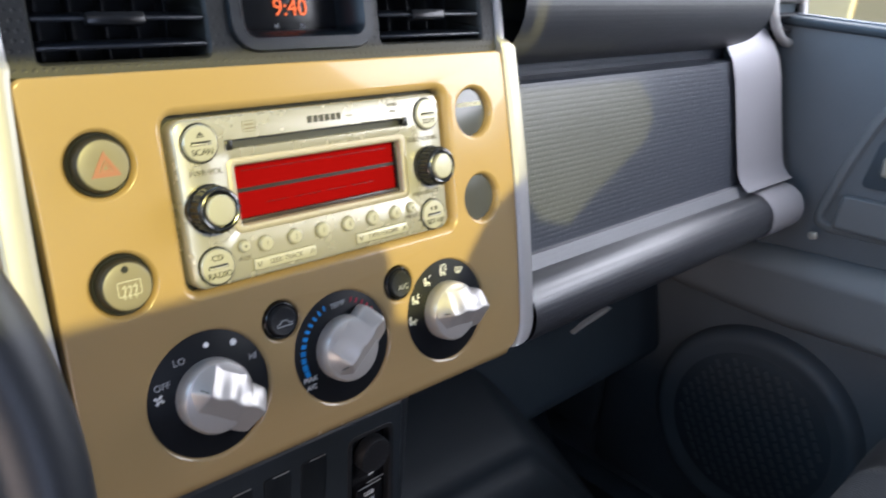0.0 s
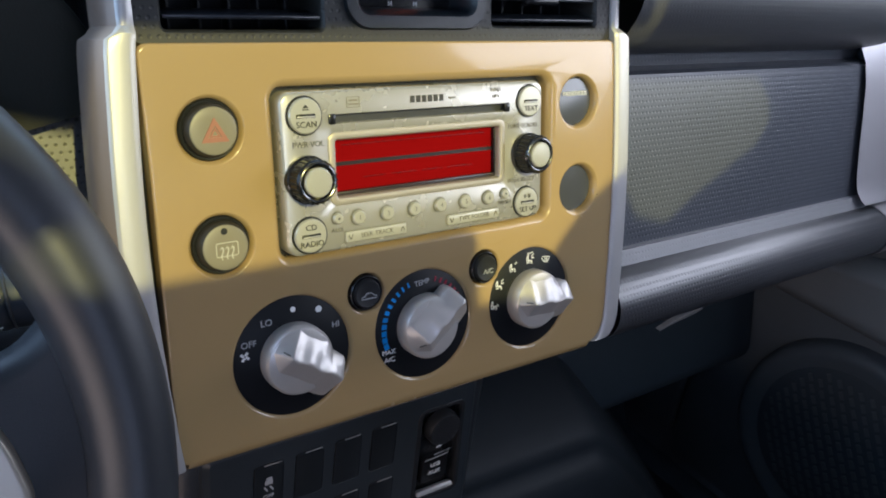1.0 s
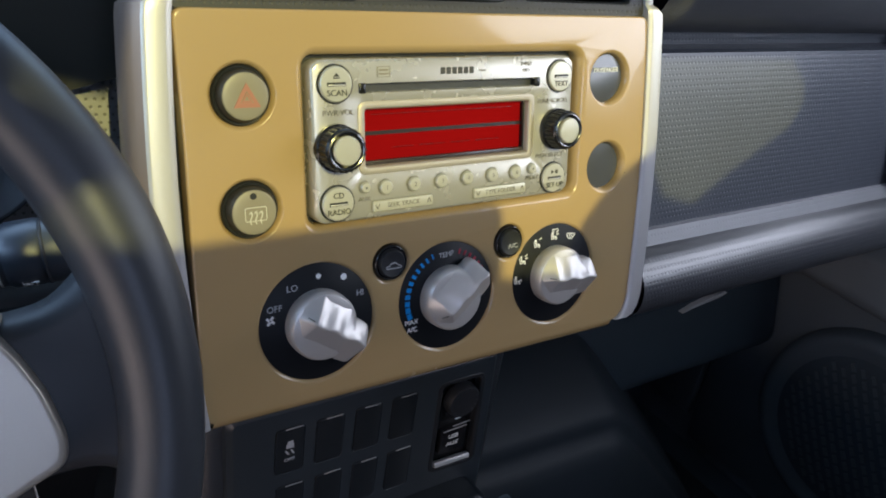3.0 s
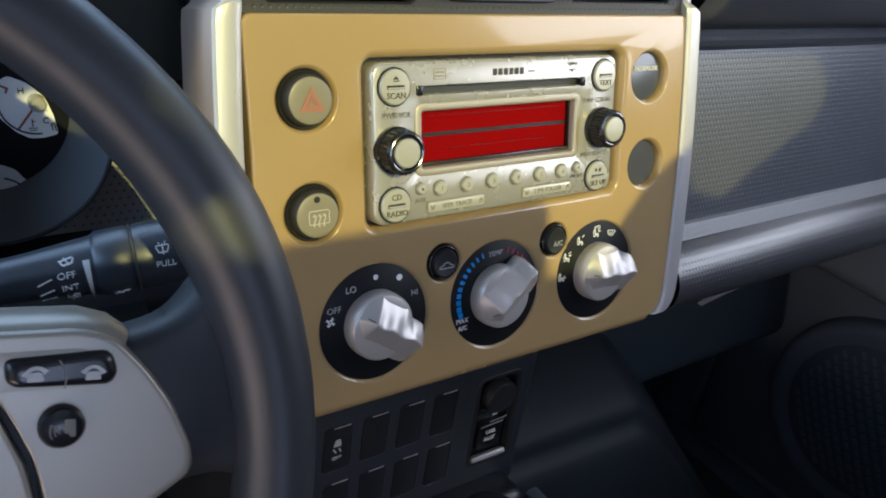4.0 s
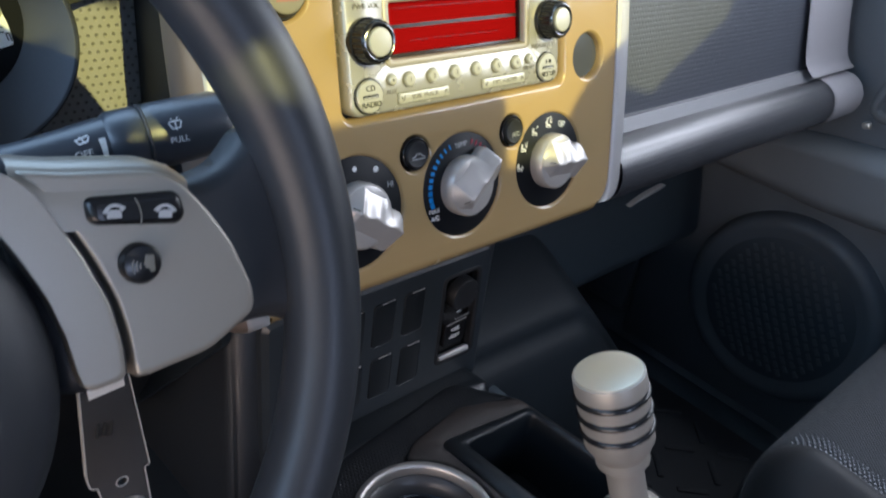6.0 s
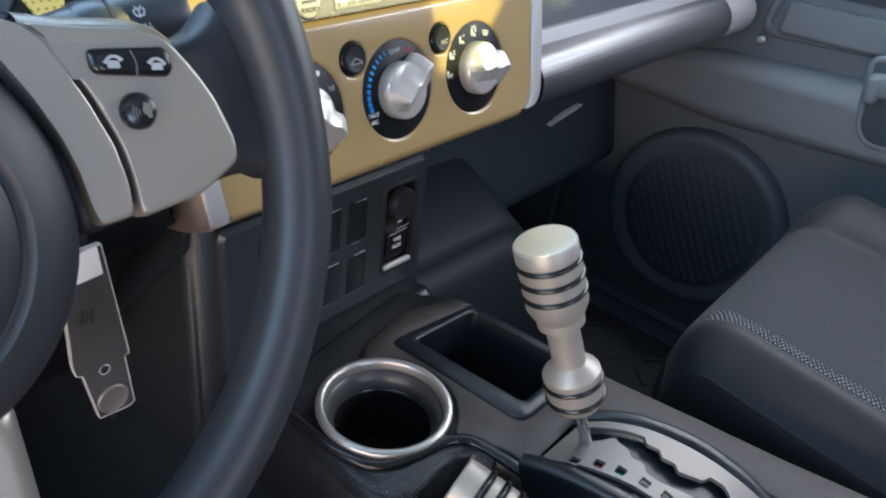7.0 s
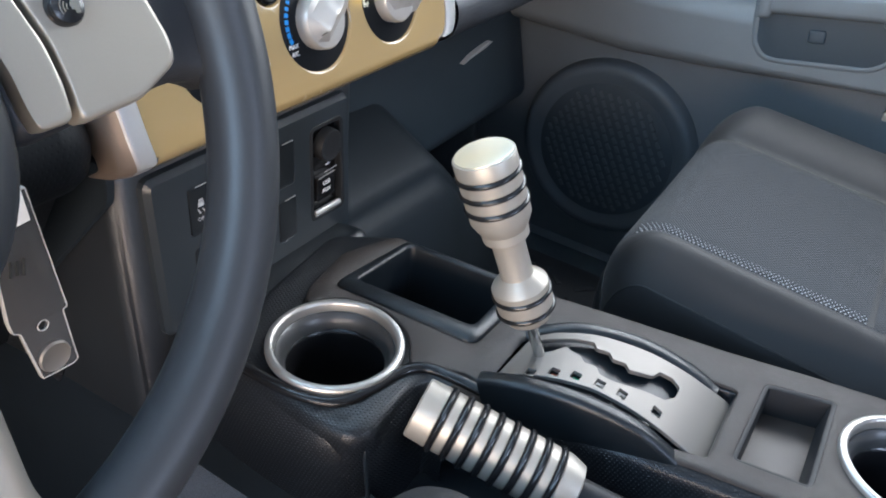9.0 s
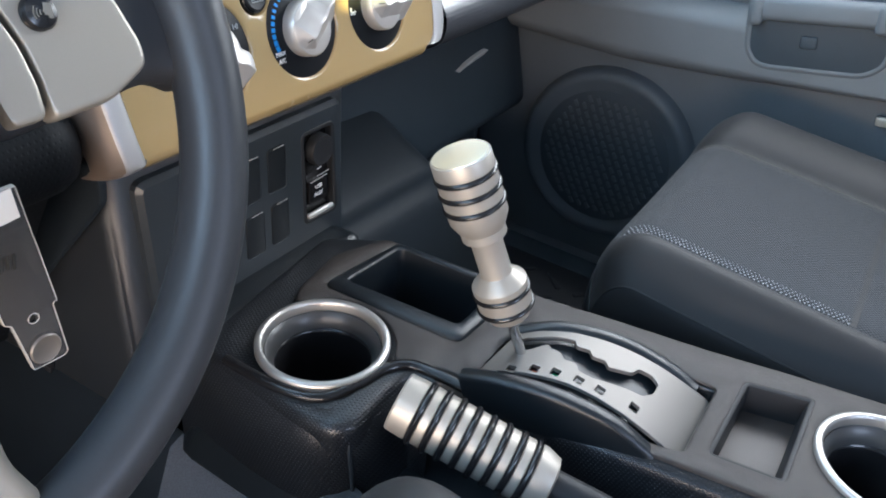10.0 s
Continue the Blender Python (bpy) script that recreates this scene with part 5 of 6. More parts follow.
# ---------------------------------------------------------------- key tag under the column
tag = thing("key_tag", "smoked clear plastic key tag with a steel disc below the column", "key tag", (-0.272, -0.061, 0.64))
TG = pose(-0.2735, -0.061, 0.5362, 90, 0, 0) @ pose(0, 0, 0, 0, 0, 0)
tag_out = [(0.0072, 0.084), (0.0148, 0.0040), (0.0118, 0.0034), (0.0142, -0.0345), (0.0110, -0.0366), (-0.0085, -0.0350), (-0.0142, 0.0020), (-0.0178, 0.0040), (-0.0188, 0.0120), (-0.0160, 0.084)]
part("plate", moved(solid(rounded(tag_out, 0.0012, 2), 0.0014, -0.0014, 0.0006, [circle(-0.0012, 0.0, 0.0030, 20)]), TG), TAG, tag, "smoked clear plate")
part("disc", moved(lathe([(0.0098, -0.0024), (0.0098, 0.0020), (0.0090, 0.0030), (0.0080, 0.0024), (0, 0.0024)], 36), TG @ pose(0.0010, -0.0240, 0)), GATE, tag, "steel disc")
part("edge", plate(rounded(tag_out, 0.0012, 2), [offset_loop(rounded(tag_out, 0.0012, 2), -0.0005)], 0.0017, ((0.0003, -0.0004), (0.0003, -0.0030)), ((-0.0001, -0.0003), (-0.0002, -0.001))), TAG_EDGE, tag, "bright polished edge", TG)
part("hole_rim", moved(torus(0.0032, 0.00035, 24, 6), TG @ pose(-0.0012, 0, 0.0015)), TAG_EDGE, tag)
part("bead", moved(lathe([(0, -0.008), (0.0030, -0.005), (0.0040, 0), (0.0030, 0.004), (0.0015, 0.007), (0, 0.009)], 20), TG @ pose(0.0030, -0.0400, -0.004, 90, 25, 0)), GLOSS_BLACK, tag, "small black bead")
part("label", moved(rbox(0.0180, 0.0180, 0.0006, 0), TG @ pose(-0.0040, 0.0740, 0.0018, 0, 0, 4)), PAPER, tag, "white paper label")
part("mark", moved(bars([(0, 0.0035, 0.0095, 0.0012, 0), (0, 0.0, 0.0080, 0.0012, 0), (0, -0.0035, 0.0095, 0.0012, 0)]), TG @ pose(-0.0070, 0.0420, 0.0018, 0, 0, 80)), BLACK_INK, tag, "dark mark as plain bars")
part("key_bow", moved(rbox(0.014, 0.006, 0.030, 0.003), pose(-0.277, -0.055, 0.632)), BLACK, tag)

# ---------------------------------------------------------------- console between the seats
console = thing("centre_console", "warm grey and charcoal plastic centre console", "console", (0.03, -0.3, 0.0))
CZ = 0.410
right_edge = [(0.088, -0.055), (0.0960, -0.1400), (0.1010, -0.2180), (0.1150, -0.2990), (0.1265, -0.3740), (0.1410, -0.4423), (0.1560, -0.5300), (0.1800, -0.8000)]
left_edge = [(0.0150, -0.8000), (0.0000, -0.6000), (-0.0120, -0.4600), (-0.0210, -0.3950), (-0.0320, -0.3300), (-0.0440, -0.2500), (-0.0420, -0.2080), (-0.0520, -0.1840), (-0.0700, -0.1755), (-0.1000, -0.1775), (-0.1260, -0.1800), (-0.1370, -0.1720), (-0.1400, -0.1400), (-0.1380, -0.0900), (-0.1330, -0.0300)]
top_out = rounded(right_edge + left_edge + [(0.0500, -0.0050)], 0.010, 3)
cup1, cup2 = circle(-0.0760, -0.1090, 0.0545, 52), circle(0.0760, -0.5290, 0.0545, 52)
bin_out = rounded([(-0.0140, -0.0560), (0.0850, -0.0690), (0.0945, -0.1900), (0.0750, -0.2020), (-0.0060, -0.1985)], 0.010)
tray = rounded([(0.0045, -0.4095), (0.1045, -0.4120), (0.1190, -0.4665), (0.0125, -0.4655)], 0.006)
gate_hole = rounded([(-0.0440, -0.2300), (0.0290, -0.2290), (0.0500, -0.2620), (0.0660, -0.3150), (0.0780, -0.3640), (0.0815, -0.3960), (-0.0050, -0.3960), (-0.0160, -0.3550), (-0.0260, -0.3030)], 0.006, 3)
soft_edge = ((0.003, -0.0012), (0.006, -0.005), (0.0075, -0.012), (0.010, -0.05))
lip = ((-0.0008, -0.0005), (-0.0016, -0.002), (-0.002, -0.012))
part("top", plate(top_out, [cup1, bin_out, gate_hole, tray, cup2], CZ - 0.004, soft_edge, lip), CONSOLE_DOT, console, "dimpled charcoal top", None, 50)
grey_out = [(x - 0.004, y) for x, y in right_edge] + [(x + 0.005, y) for x, y in left_edge[:7]] + [(-0.0460, -0.1880), (-0.0560, -0.1770)]
grey_out += circle(-0.0760, -0.1090, 0.0625, 16, radians(-68), radians(62)) + [(-0.0300, -0.0440), (0.0300, -0.0340)]
part("grey_plate", plate(rounded(grey_out, 0.006, 2), [offset_loop(bin_out, 0.001), offset_loop(gate_hole, 0.001), offset_loop(tray, 0.0005), offset_loop(cup2, 0.001)], CZ, ((0.0012, -0.0006), (0.002, -0.002), (0.0022, -0.006)), ((-0.0008, -0.0006), (-0.001, -0.003))), CONSOLE, console, "warm grey satin plate", None, 50)
# body below, wider to the left, with a dimpled shoulder
body_out = rounded([(0.092, -0.020), (0.104, -0.218), (0.128, -0.374), (0.158, -0.530), (0.182, -0.80), (-0.10, -0.80), (-0.150, -0.40), (-0.166, -0.240), (-0.152, -0.185), (-0.152, -0.03)], 0.012, 3)


SIDE_FOOT = 0.303


def skirt(rows):
    bm = bmesh.new()
    last = None
    for d, z in rows:
        vs = [bm.verts.new((x, y, z)) for x, y in offset_loop(body_out, d)]
        if last:
            for i in range(len(vs)):
                bm.faces.new((last[i - 1], last[i], vs[i], vs[i - 1]))
        last = vs
    return bm


part("sides", skirt([(-0.020, 0.345), (-0.004, 0.338), (0.008, 0.322), (0.017, SIDE_FOOT + 0.003), (0.015, SIDE_FOOT), (-0.006, SIDE_FOOT - 0.002)]), CONSOLE_DARK, console, "charcoal sides", None, 60)
part("well_floor", moved(rbox(0.29, 0.79, 0.006, 0.002), pose(0.0, -0.415, SIDE_FOOT)), CONSOLE_DARK, console, "dark floor of the handbrake well")
# dimpled shoulder round the cup holder
def smooth_path(pts, n=8):
    """A soft curve through points (Catmull-Rom)."""
    out = []
    p = [Vector(q) for q in pts]
    for i in range(len(p) - 1):
        a, b, c, d = p[max(0, i - 1)], p[i], p[i + 1], p[min(len(p) - 1, i + 2)]
        for j in range(n):
            t = j / n
            out.append(0.5 * (2 * b + (c - a) * t + (2 * a - 5 * b + 4 * c - d) * t * t + (3 * b - a - 3 * c + d) * t ** 3))
    return out + [p[-1]]


sh = bmesh.new()
shoulder = smooth_path([(-0.126, -0.012, 0), (-0.131, -0.060, 0), (-0.133, -0.110, 0), (-0.132, -0.150, 0), (-0.122, -0.170, 0), (-0.100, -0.174, 0), (-0.072, -0.173, 0), (-0.056, -0.182, 0), (-0.0520, -0.205, 0)])
outw = smooth_path([(-0.024, 0.0, 0), (-0.024, 0.0, 0), (-0.024, -0.002, 0), (-0.022, -0.008, 0), (-0.014, -0.017, 0), (-0.004, -0.019, 0), (0.0, -0.019, 0), (-0.008, -0.014, 0), (-0.012, -0.006, 0)])
fall = smooth_path([(-0.5, 0.4068, 0), (0, 0.4058, 0), (0.3, 0.4025, 0), (0.55, 0.3965, 0), (0.78, 0.386, 0), (0.94, 0.370, 0), (1.02, 0.345, 0), (1.06, 0.30, 0), (1.10, 0.22, 0)], 5)
rows = [[sh.verts.new((q.x + o.x * f.x, q.y + o.y * f.x, f.y)) for f in fall] for q, o in zip(shoulder, outw)]
for a, b in zip(rows, rows[1:]):
    for i in range(len(fall) - 1):
        sh.faces.new((a[i], a[i + 1], b[i + 1], b[i]))
part("shoulder", sh, CONSOLE_DOT, console, "dimpled charcoal shoulder", None, 80)
part("front_apron", moved(rbox(0.222, 0.060, 0.10, 0.012, 3), pose(-0.022, 0.002, 0.352, -6, 0, 0)), CONSOLE_DARK, console)


bead_path = smooth_path([(-0.1370, -0.060, 0.4075), (-0.1355, -0.110, 0.4075), (-0.1240, -0.1460, 0.4075), (-0.0965, -0.1600, 0.4075), (-0.0670, -0.1670, 0.4075), (-0.0510, -0.1800, 0.4075), (-0.0465, -0.2045, 0.4075), (-0.0455, -0.2290, 0.4070)])
part("plate_bead", sweep(bead_path, [(0.0052 * math.cos(2 * math.pi * k / 12), 0.0042 * math.sin(2 * math.pi * k / 12)) for k in range(12)]), GLOSS_BLACK, console, "black rounded border of the plate", None, 70)
lip_path = smooth_path([(-0.1280, -0.1800, 0.3960), (-0.1335, -0.1835, 0.3850), (-0.1350, -0.1860, 0.3700), (-0.1360, -0.1900, 0.3400), (-0.1370, -0.1940, 0.2900)])
part("well_lip", sweep(lip_path, [(0.0017 * math.cos(2 * math.pi * k / 10), 0.0017 * math.sin(2 * math.pi * k / 10)) for k in range(10)], up=Vector((0, 1, 0.1))), SWITCH, console, "rounded lip of the handbrake well", None, 70)


def cup(c, name, label):
    t = part(name, moved(lathe([(0.0480, -0.014), (0.0440, -0.016), (0.0405, -0.018), (0.0385, -0.022), (0.0365, -0.075), (0, -0.075)], 56), pose(c[0], c[1], CZ)), GLOSS_BLACK, console, label)
    part("trim_ring", moved(lathe([(0.0562, -0.0005), (0.0560, 0.0026), (0.0548, 0.0040), (0.0520, 0.0046), (0.0502, 0.0040), (0.0492, 0.0018), (0.0489, -0.007)], 64), pose(c[0], c[1], CZ)), RING_STEEL, t, "satin steel trim ring", smooth=60)
    part("inner_step", moved(lathe([(0.0489, -0.0050), (0.0476, -0.0042), (0.0452, -0.0062), (0.0420, -0.0120), (0.0405, -0.018)], 56), pose(c[0], c[1], CZ)), CUP_STEP, t, "grey inner step")


cup((-0.0760, -0.1090), "cup_holder", "deep black cup holder")
cup((0.0760, -0.5290), "cup_holder", "deep black cup holder")
# bin with a raised frame
bin_in = rounded([(0.0000, -0.0700), (0.0790, -0.0765), (0.0850, -0.1880), (0.0100, -0.1880)], 0.008)
part("bin_frame", plate(offset_loop(bin_out, -0.005), [bin_in], CZ + 0.004, ((0.003, -0.0012), (0.005, -0.004), (0.0055, -0.012)), ((-0.0010, -0.0006), (-0.002, -0.003), (-0.003, -0.075))), CONSOLE_DARK, console, "charcoal storage bin frame", None, 50)
part("bin_floor", moved(rbox(0.10, 0.14, 0.004, 0), pose(0.043, -0.130, CZ - 0.072)), BLACK, console)
part("tray_well", plate(offset_loop(tray, 0.0005), [offset_loop(tray, -0.002)], CZ - 0.0006, ((0, -0.002),), ((-0.0016, -0.0010), (-0.003, -0.005), (-0.0046, -0.029))), BLACK, console, "deep dark tray")
part("tray_floor", moved(rbox(0.116, 0.060, 0.003, 0), pose(0.060, -0.4385, CZ - 0.0285)), TRAY, console, "warm grey tray floor")


# shift gate: an arched plate with a stepped slot
def arch(y):
    return 0.435 - (y + 0.29) ** 2 / 0.30


def arched(bm, lift=0.0):
    ys = [v.co.y for v in bm.verts]
    k = min(ys) + 0.006
    while k < max(ys):
        bmesh.ops.bisect_plane(bm, geom=bm.verts[:] + bm.edges[:] + bm.faces[:], plane_co=(0, k, 0), plane_no=(0, 1, 0))
        k += 0.006
    for v in bm.verts:
        v.co.z += arch(v.co.y) + lift
    return bm


gate = thing("shift_gate", "satin nickel shift gate with a stepped slot", "shift gate", (0.01, -0.31, 0.41))
plate_out = rounded([(-0.0400, -0.2370), (0.0160, -0.2390), (0.0280, -0.2540), (0.0400, -0.2800), (0.0520, -0.3210), (0.0655, -0.3710), (0.0735, -0.3940), (-0.0040, -0.3940), (-0.0090, -0.3630), (-0.0180, -0.3030), (-0.0300, -0.2600)], 0.003, 2)
slot_up = [(0.0030, -0.2440), (0.0150, -0.2480), (0.0270, -0.2700), (0.0315, -0.2850), (0.0257, -0.2895), (0.0285, -0.2997), (0.0228, -0.3044), (0.0263, -0.3144), (0.0214, -0.3192), (0.0319, -0.3358), (0.0409, -0.3385), (0.0447, -0.3490), (0.0416, -0.3567)]
slot_low = [(0.0288, -0.3570), (0.0180, -0.3514), (0.0124, -0.3385), (0.0004, -0.3142), (-0.0004, -0.3023), (0.0059, -0.2977), (0.0040, -0.2878), (0.0098, -0.2825), (0.0109, -0.2734), (0.0146, -0.2686), (0.0043, -0.2620), (-0.0040, -0.2550)]
stepped = rounded(slot_up + slot_low, 0.0018, 2)
WIN = ((-0.0310, -0.2580), (-0.0215, -0.2735), (-0.0160, -0.2890), (-0.0118, -0.3070), (-0.0085, -0.3240), (-0.0008, -0.3505))
win_holes = [rrect(x + 0.0025, y, 0.0088, 0.0076, 0.0010, 2) for x, y in WIN]
thin = ((0.0004, -0.0004), (0.0006, -0.003))
part("gate_plate", arched(plate(plate_out, [stepped] + win_holes, 0.0, thin, ((-0.0003, -0.0004), (-0.0004, -0.0035)))), GATE, gate, "satin nickel plate", None, 25)
under = arched(plate(offset_loop(plate_out, 0.004), [], 0.0, ((0, -0.002),)), -0.0085)
part("slot_floor", under, CONSOLE_DARK, gate, "dark floor of the slot")
for k, ((x, y), mat) in enumerate(zip(WIN, (WHITE_INK, RED_INK, GREEN_INK, WHITE_INK, WHITE_INK, WHITE_INK))):
    part("position_mark", moved(bars([(0, 0.0, 0.0060, 0.0052, 0)]), pose(x + 0.0025, y, arch(y) - 0.0052)), mat if k in (1, 2) else GREY_INK, gate)
# raised bezel either side of the gate
lb = [(-0.0480, -0.2280), (-0.0380, -0.2600), (-0.0280, -0.3030), (-0.0190, -0.3550), (-0.0100, -0.3980)]
path = [(lb[0][0] + (lb[-1][0] - lb[0][0]) * t, lb[0][1] + (lb[-1][1] - lb[0][1]) * t, 0) for t in [i / 16 for i in range(17)]]
path = [(x - 0.004 * math.sin(math.pi * i / 16), y, 0.405 + max(0.0, arch(y) - 0.4085) - 0.012 * max(0.0, (i - 11) / 5)) for i, (x, y, z) in enumerate(path)]
part("left_bezel", sweep(path, rrect(0, -0.016, 0.015, 0.046, 0.005, 3)), CONSOLE_DARK, gate, "black rounded bezel")
rb = [(0.0300, -0.2300), (0.0520, -0.2640), (0.0680, -0.3150), (0.0780, -0.3600), (0.0790, -0.3800)]
rp = []
for i in range(len(rb) - 1):
    for j in range(5):
        t = j / 5
        rp.append((rb[i][0] * (1 - t) + rb[i + 1][0] * t, rb[i][1] * (1 - t) + rb[i + 1][1] * t))
rp.append(rb[-1])
part("right_bezel", sweep([(x - 0.005, y, 0.402 + max(0.0, arch(y) - 0.4090)) for x, y in rp], rrect(0, -0.008, 0.016, 0.028, 0.006, 4)), CONSOLE_DARK, gate, "black rounded bezel")

# shift lever
KT = Vector((-0.0379, -0.1982, 0.6005))
kax = Vector((-0.0224, 0.0382, 0.1155)).normalized()
KB = KT - kax * 0.196
lever = thing("shift_lever", "turned aluminium shift knob with five black rubber rings", "shift lever", KB)
LM = turn_to(-kax, KT)                       # z runs down from the knob's top
prof = [(0, 0.0012), (0.0205, 0.0012), (0.0216, 0.0014), (0.0219, 0.0020), (0.0220, 0.0120), (0.0208, 0.0135), (0.0208, 0.0155), (0.0220, 0.0170), (0.0220, 0.0243), (0.0208, 0.0258), (0.0208, 0.0278), (0.0220, 0.0293), (0.0220, 0.0366), (0.0208, 0.0381),
        (0.0208, 0.0401), (0.0219, 0.0416), (0.0219, 0.0500), (0.0176, 0.0590), (0.0169, 0.0600), (0.0169, 0.0668), (0.0162, 0.0676), (0.0123, 0.0682), (0.0120, 0.0700), (0.0120, 0.0990), (0.0124, 0.1012), (0.0206, 0.1092), (0.0213, 0.1104),
        (0.0213, 0.1150), (0.0203, 0.1164), (0.0203, 0.1184), (0.0213, 0.1198), (0.0213, 0.1292), (0.0203, 0.1306), (0.0203, 0.1326), (0.0207, 0.1340), (0.0165, 0.1420), (0.0075, 0.1440), (0, 0.1440)]
part("knob", moved(lathe(prof, 56), LM), ALU, lever, "turned satin aluminium knob", smooth=28)
for z, r in ((0.0145, 0.0212), (0.0268, 0.0212), (0.0391, 0.0212), (0.1174, 0.0206), (0.1316, 0.0206)):
    part("o_ring", moved(torus(r, 0.0023, 56, 12), LM @ pose(0, 0, z)), RUBBER, lever, "black rubber ring")
part("knob_face", moved(lathe([(0.0206, 0.0013), (0.0204, 0.0002), (0.0196, 0.0), (0, 0.0)], 56), LM), KNOB_FACE, lever, "top of the knob with a warm reflection put into its colour", smooth=40)
part("rod", moved(lathe([(0.0045, 0.142), (0.0045, (KT - KB).length + 0.004)], 20), LM), CHROME, lever, "steel rod")

# handbrake
H1, H2 = Vector((-0.1205, -0.2160, 0.4440)), Vector((-0.0960, -0.3300, 0.4140))
hand = thing("handbrake", "turned aluminium handbrake grip with eight black rubber rings", "handbrake", (-0.09, -0.40, 0.36))
HM = turn_to(H2 - H1, H1)
HL = (H2 - H1).length
hp = [(0, 0.0), (0.0205, 0.0), (0.0215, 0.0012), (0.0220, 0.0140)]
RINGS = [0.0185 + 0.0118 * k for k in range(8)]
for z in RINGS:
    hp += [(0.0220, z - 0.0030), (0.0212, z - 0.0022), (0.0212, z + 0.0022), (0.0220, z + 0.0030)]
hp += [(0.0220, HL - 0.012), (0.0190, HL - 0.002), (0.0135, HL), (0.0, HL)]
part("grip", moved(lathe(hp, 56), HM), ALU, hand, "turned satin aluminium grip", smooth=28)
for z in RINGS:
    part("o_ring", moved(torus(0.0220, 0.0025, 56, 12), HM @ pose(0, 0, z)), RUBBER, hand, "black rubber ring")
part("lever_arm", moved(lathe([(0.0115, HL - 0.004), (0.0125, HL + 0.03), (0.0130, HL + 0.12), (0, HL + 0.12)], 32), HM), BLACK, hand, "black lever arm")

# ---------------------------------------------------------------- seats


def seat(name, x0, xl, xr, x1, y0, y1, top, hump, lean, label):
    """A cushion between x0 and x1 with bolsters outside the seams xl and xr; its front at y1, sinking a little towards the rear."""
    s = thing(name, label, "car seat", ((x0 + x1) / 2, (y0 + y1) / 2, 0.0))

    def rise(x, e):
        """Height of the cushion at x, e behind its front edge."""
        rf = 0.052
        z = top - 0.10 * max(0.0, e - 0.05) - (rf - math.sqrt(max(0.0, rf * rf - max(0.0, rf - e) ** 2))) * 1.25
        soft = min(1.0, (e + 0.01) / 0.07)
        if x < xl:
            t = (xl - x) / (xl - x0)
            z += soft * 0.010 * math.sin(math.pi * min(1.0, t * 1.15) ** 0.8) - 0.034 * max(0.0, (t - 0.30) / 0.70) ** 2.2
        elif x > xr:
            t = (x - xr) / (x1 - xr)
            z += min(1.0, (e + 0.03) / 0.09) * hump * math.sin(math.pi * min(1.0, 0.74 * t) ** 0.70) - 0.060 * max(0.0, (t - 0.62) / 0.38) ** 2.0
        else:
            z -= 0.004 * (1 - (2 * (x - xl) / (xr - xl) - 1) ** 2) * soft
            z -= 0.0035 * (math.exp(-(x - xl) / 0.006) + math.exp(-(xr - x) / 0.006))
        return z

    def lay(xa, xb, nx, ea, eb, ny, lift=0.0, bow=0.0):
        bm = bmesh.new()
        grid = []
        for j in range(ny + 1):
            e = ea + (eb - ea) * (j / ny) ** 1.5
            row = []
            for i in range(nx + 1):
                x = xa + (xb - xa) * i / nx
                near = min(1.0, min(x - x0, x1 - x) / 0.07)
                row.append(bm.verts.new((x, y1 - e - bow * (1 - max(0.0, near)) ** 2 * math.exp(-e / 0.05), rise(x, e) + lift)))
            grid.append(row)
        for a, b in zip(grid, grid[1:]):
            for i in range(nx):
                bm.faces.new((a[i], a[i + 1], b[i + 1], b[i]))
        return bm, grid

    deep = y1 - y0
    bm, grid = lay(x0, x1, 64, 0.0, deep, 56, bow=0.022)
    nx, ny = 64, 56
    rim = [grid[0][i] for i in range(nx + 1)] + [grid[j][nx] for j in range(1, ny + 1)] + [grid[ny][i] for i in range(nx - 1, -1, -1)] + [grid[j][0] for j in range(ny - 1, 0, -1)]
    edge = [v.co.copy() for v in rim]
    part("cushion", bm, BOLSTER, s, "dark grey ribbed cushion", None, 60)
    side = bmesh.new()
    mid = Vector(((x0 + x1) / 2, (y0 + y1) / 2, 0))
    rows = []
    for c in edge:
        o = (Vector((c.x, c.y, 0)) - mid).normalized()
        rows.append([side.verts.new((c.x + o.x * d, c.y + o.y * d, z)) for d, z in ((0.0, c.z + 0.0004), (0.0030, c.z - 0.006), (0.0045, c.z - 0.035), (0.0, top - 0.11), (-0.014, top - 0.18))])
    for k in range(len(rows)):
        for i in range(4):
            side.faces.new((rows[k - 1][i], rows[k - 1][i + 1], rows[k][i + 1], rows[k][i]))
    part("side_panel", side, SEAT_SIDE, s, "seat side with shadow put into its black", None, 60)
    part("piping", sweep([Vector((c.x, c.y, c.z + 0.0004)) for c in edge], [(0.0014 * math.cos(math.pi * k / 4), 0.0014 * math.sin(math.pi * k / 4)) for k in range(8)], closed=True), SEAT_SIDE, s, "narrow seam piping")
    part("centre_panel", lay(xl + 0.001, xr - 0.001, 24, 0.0015, 0.252, 30, 0.0012)[0], FABRIC, s, "charcoal woven middle", None, 60)
    part("rear_panel", lay(xl + 0.001, xr - 0.001, 24, 0.258, deep, 12, 0.0012)[0], FABRIC, s, "charcoal woven rear piece behind a cross seam", None, 60)
    part("seat_base", moved(rbox(x1 - x0 - 0.06, deep - 0.12, top - 0.185, 0.01), pose((x0 + x1) / 2, (y0 + y1) / 2 - 0.04, (top - 0.185) / 2)), BLACK, s)
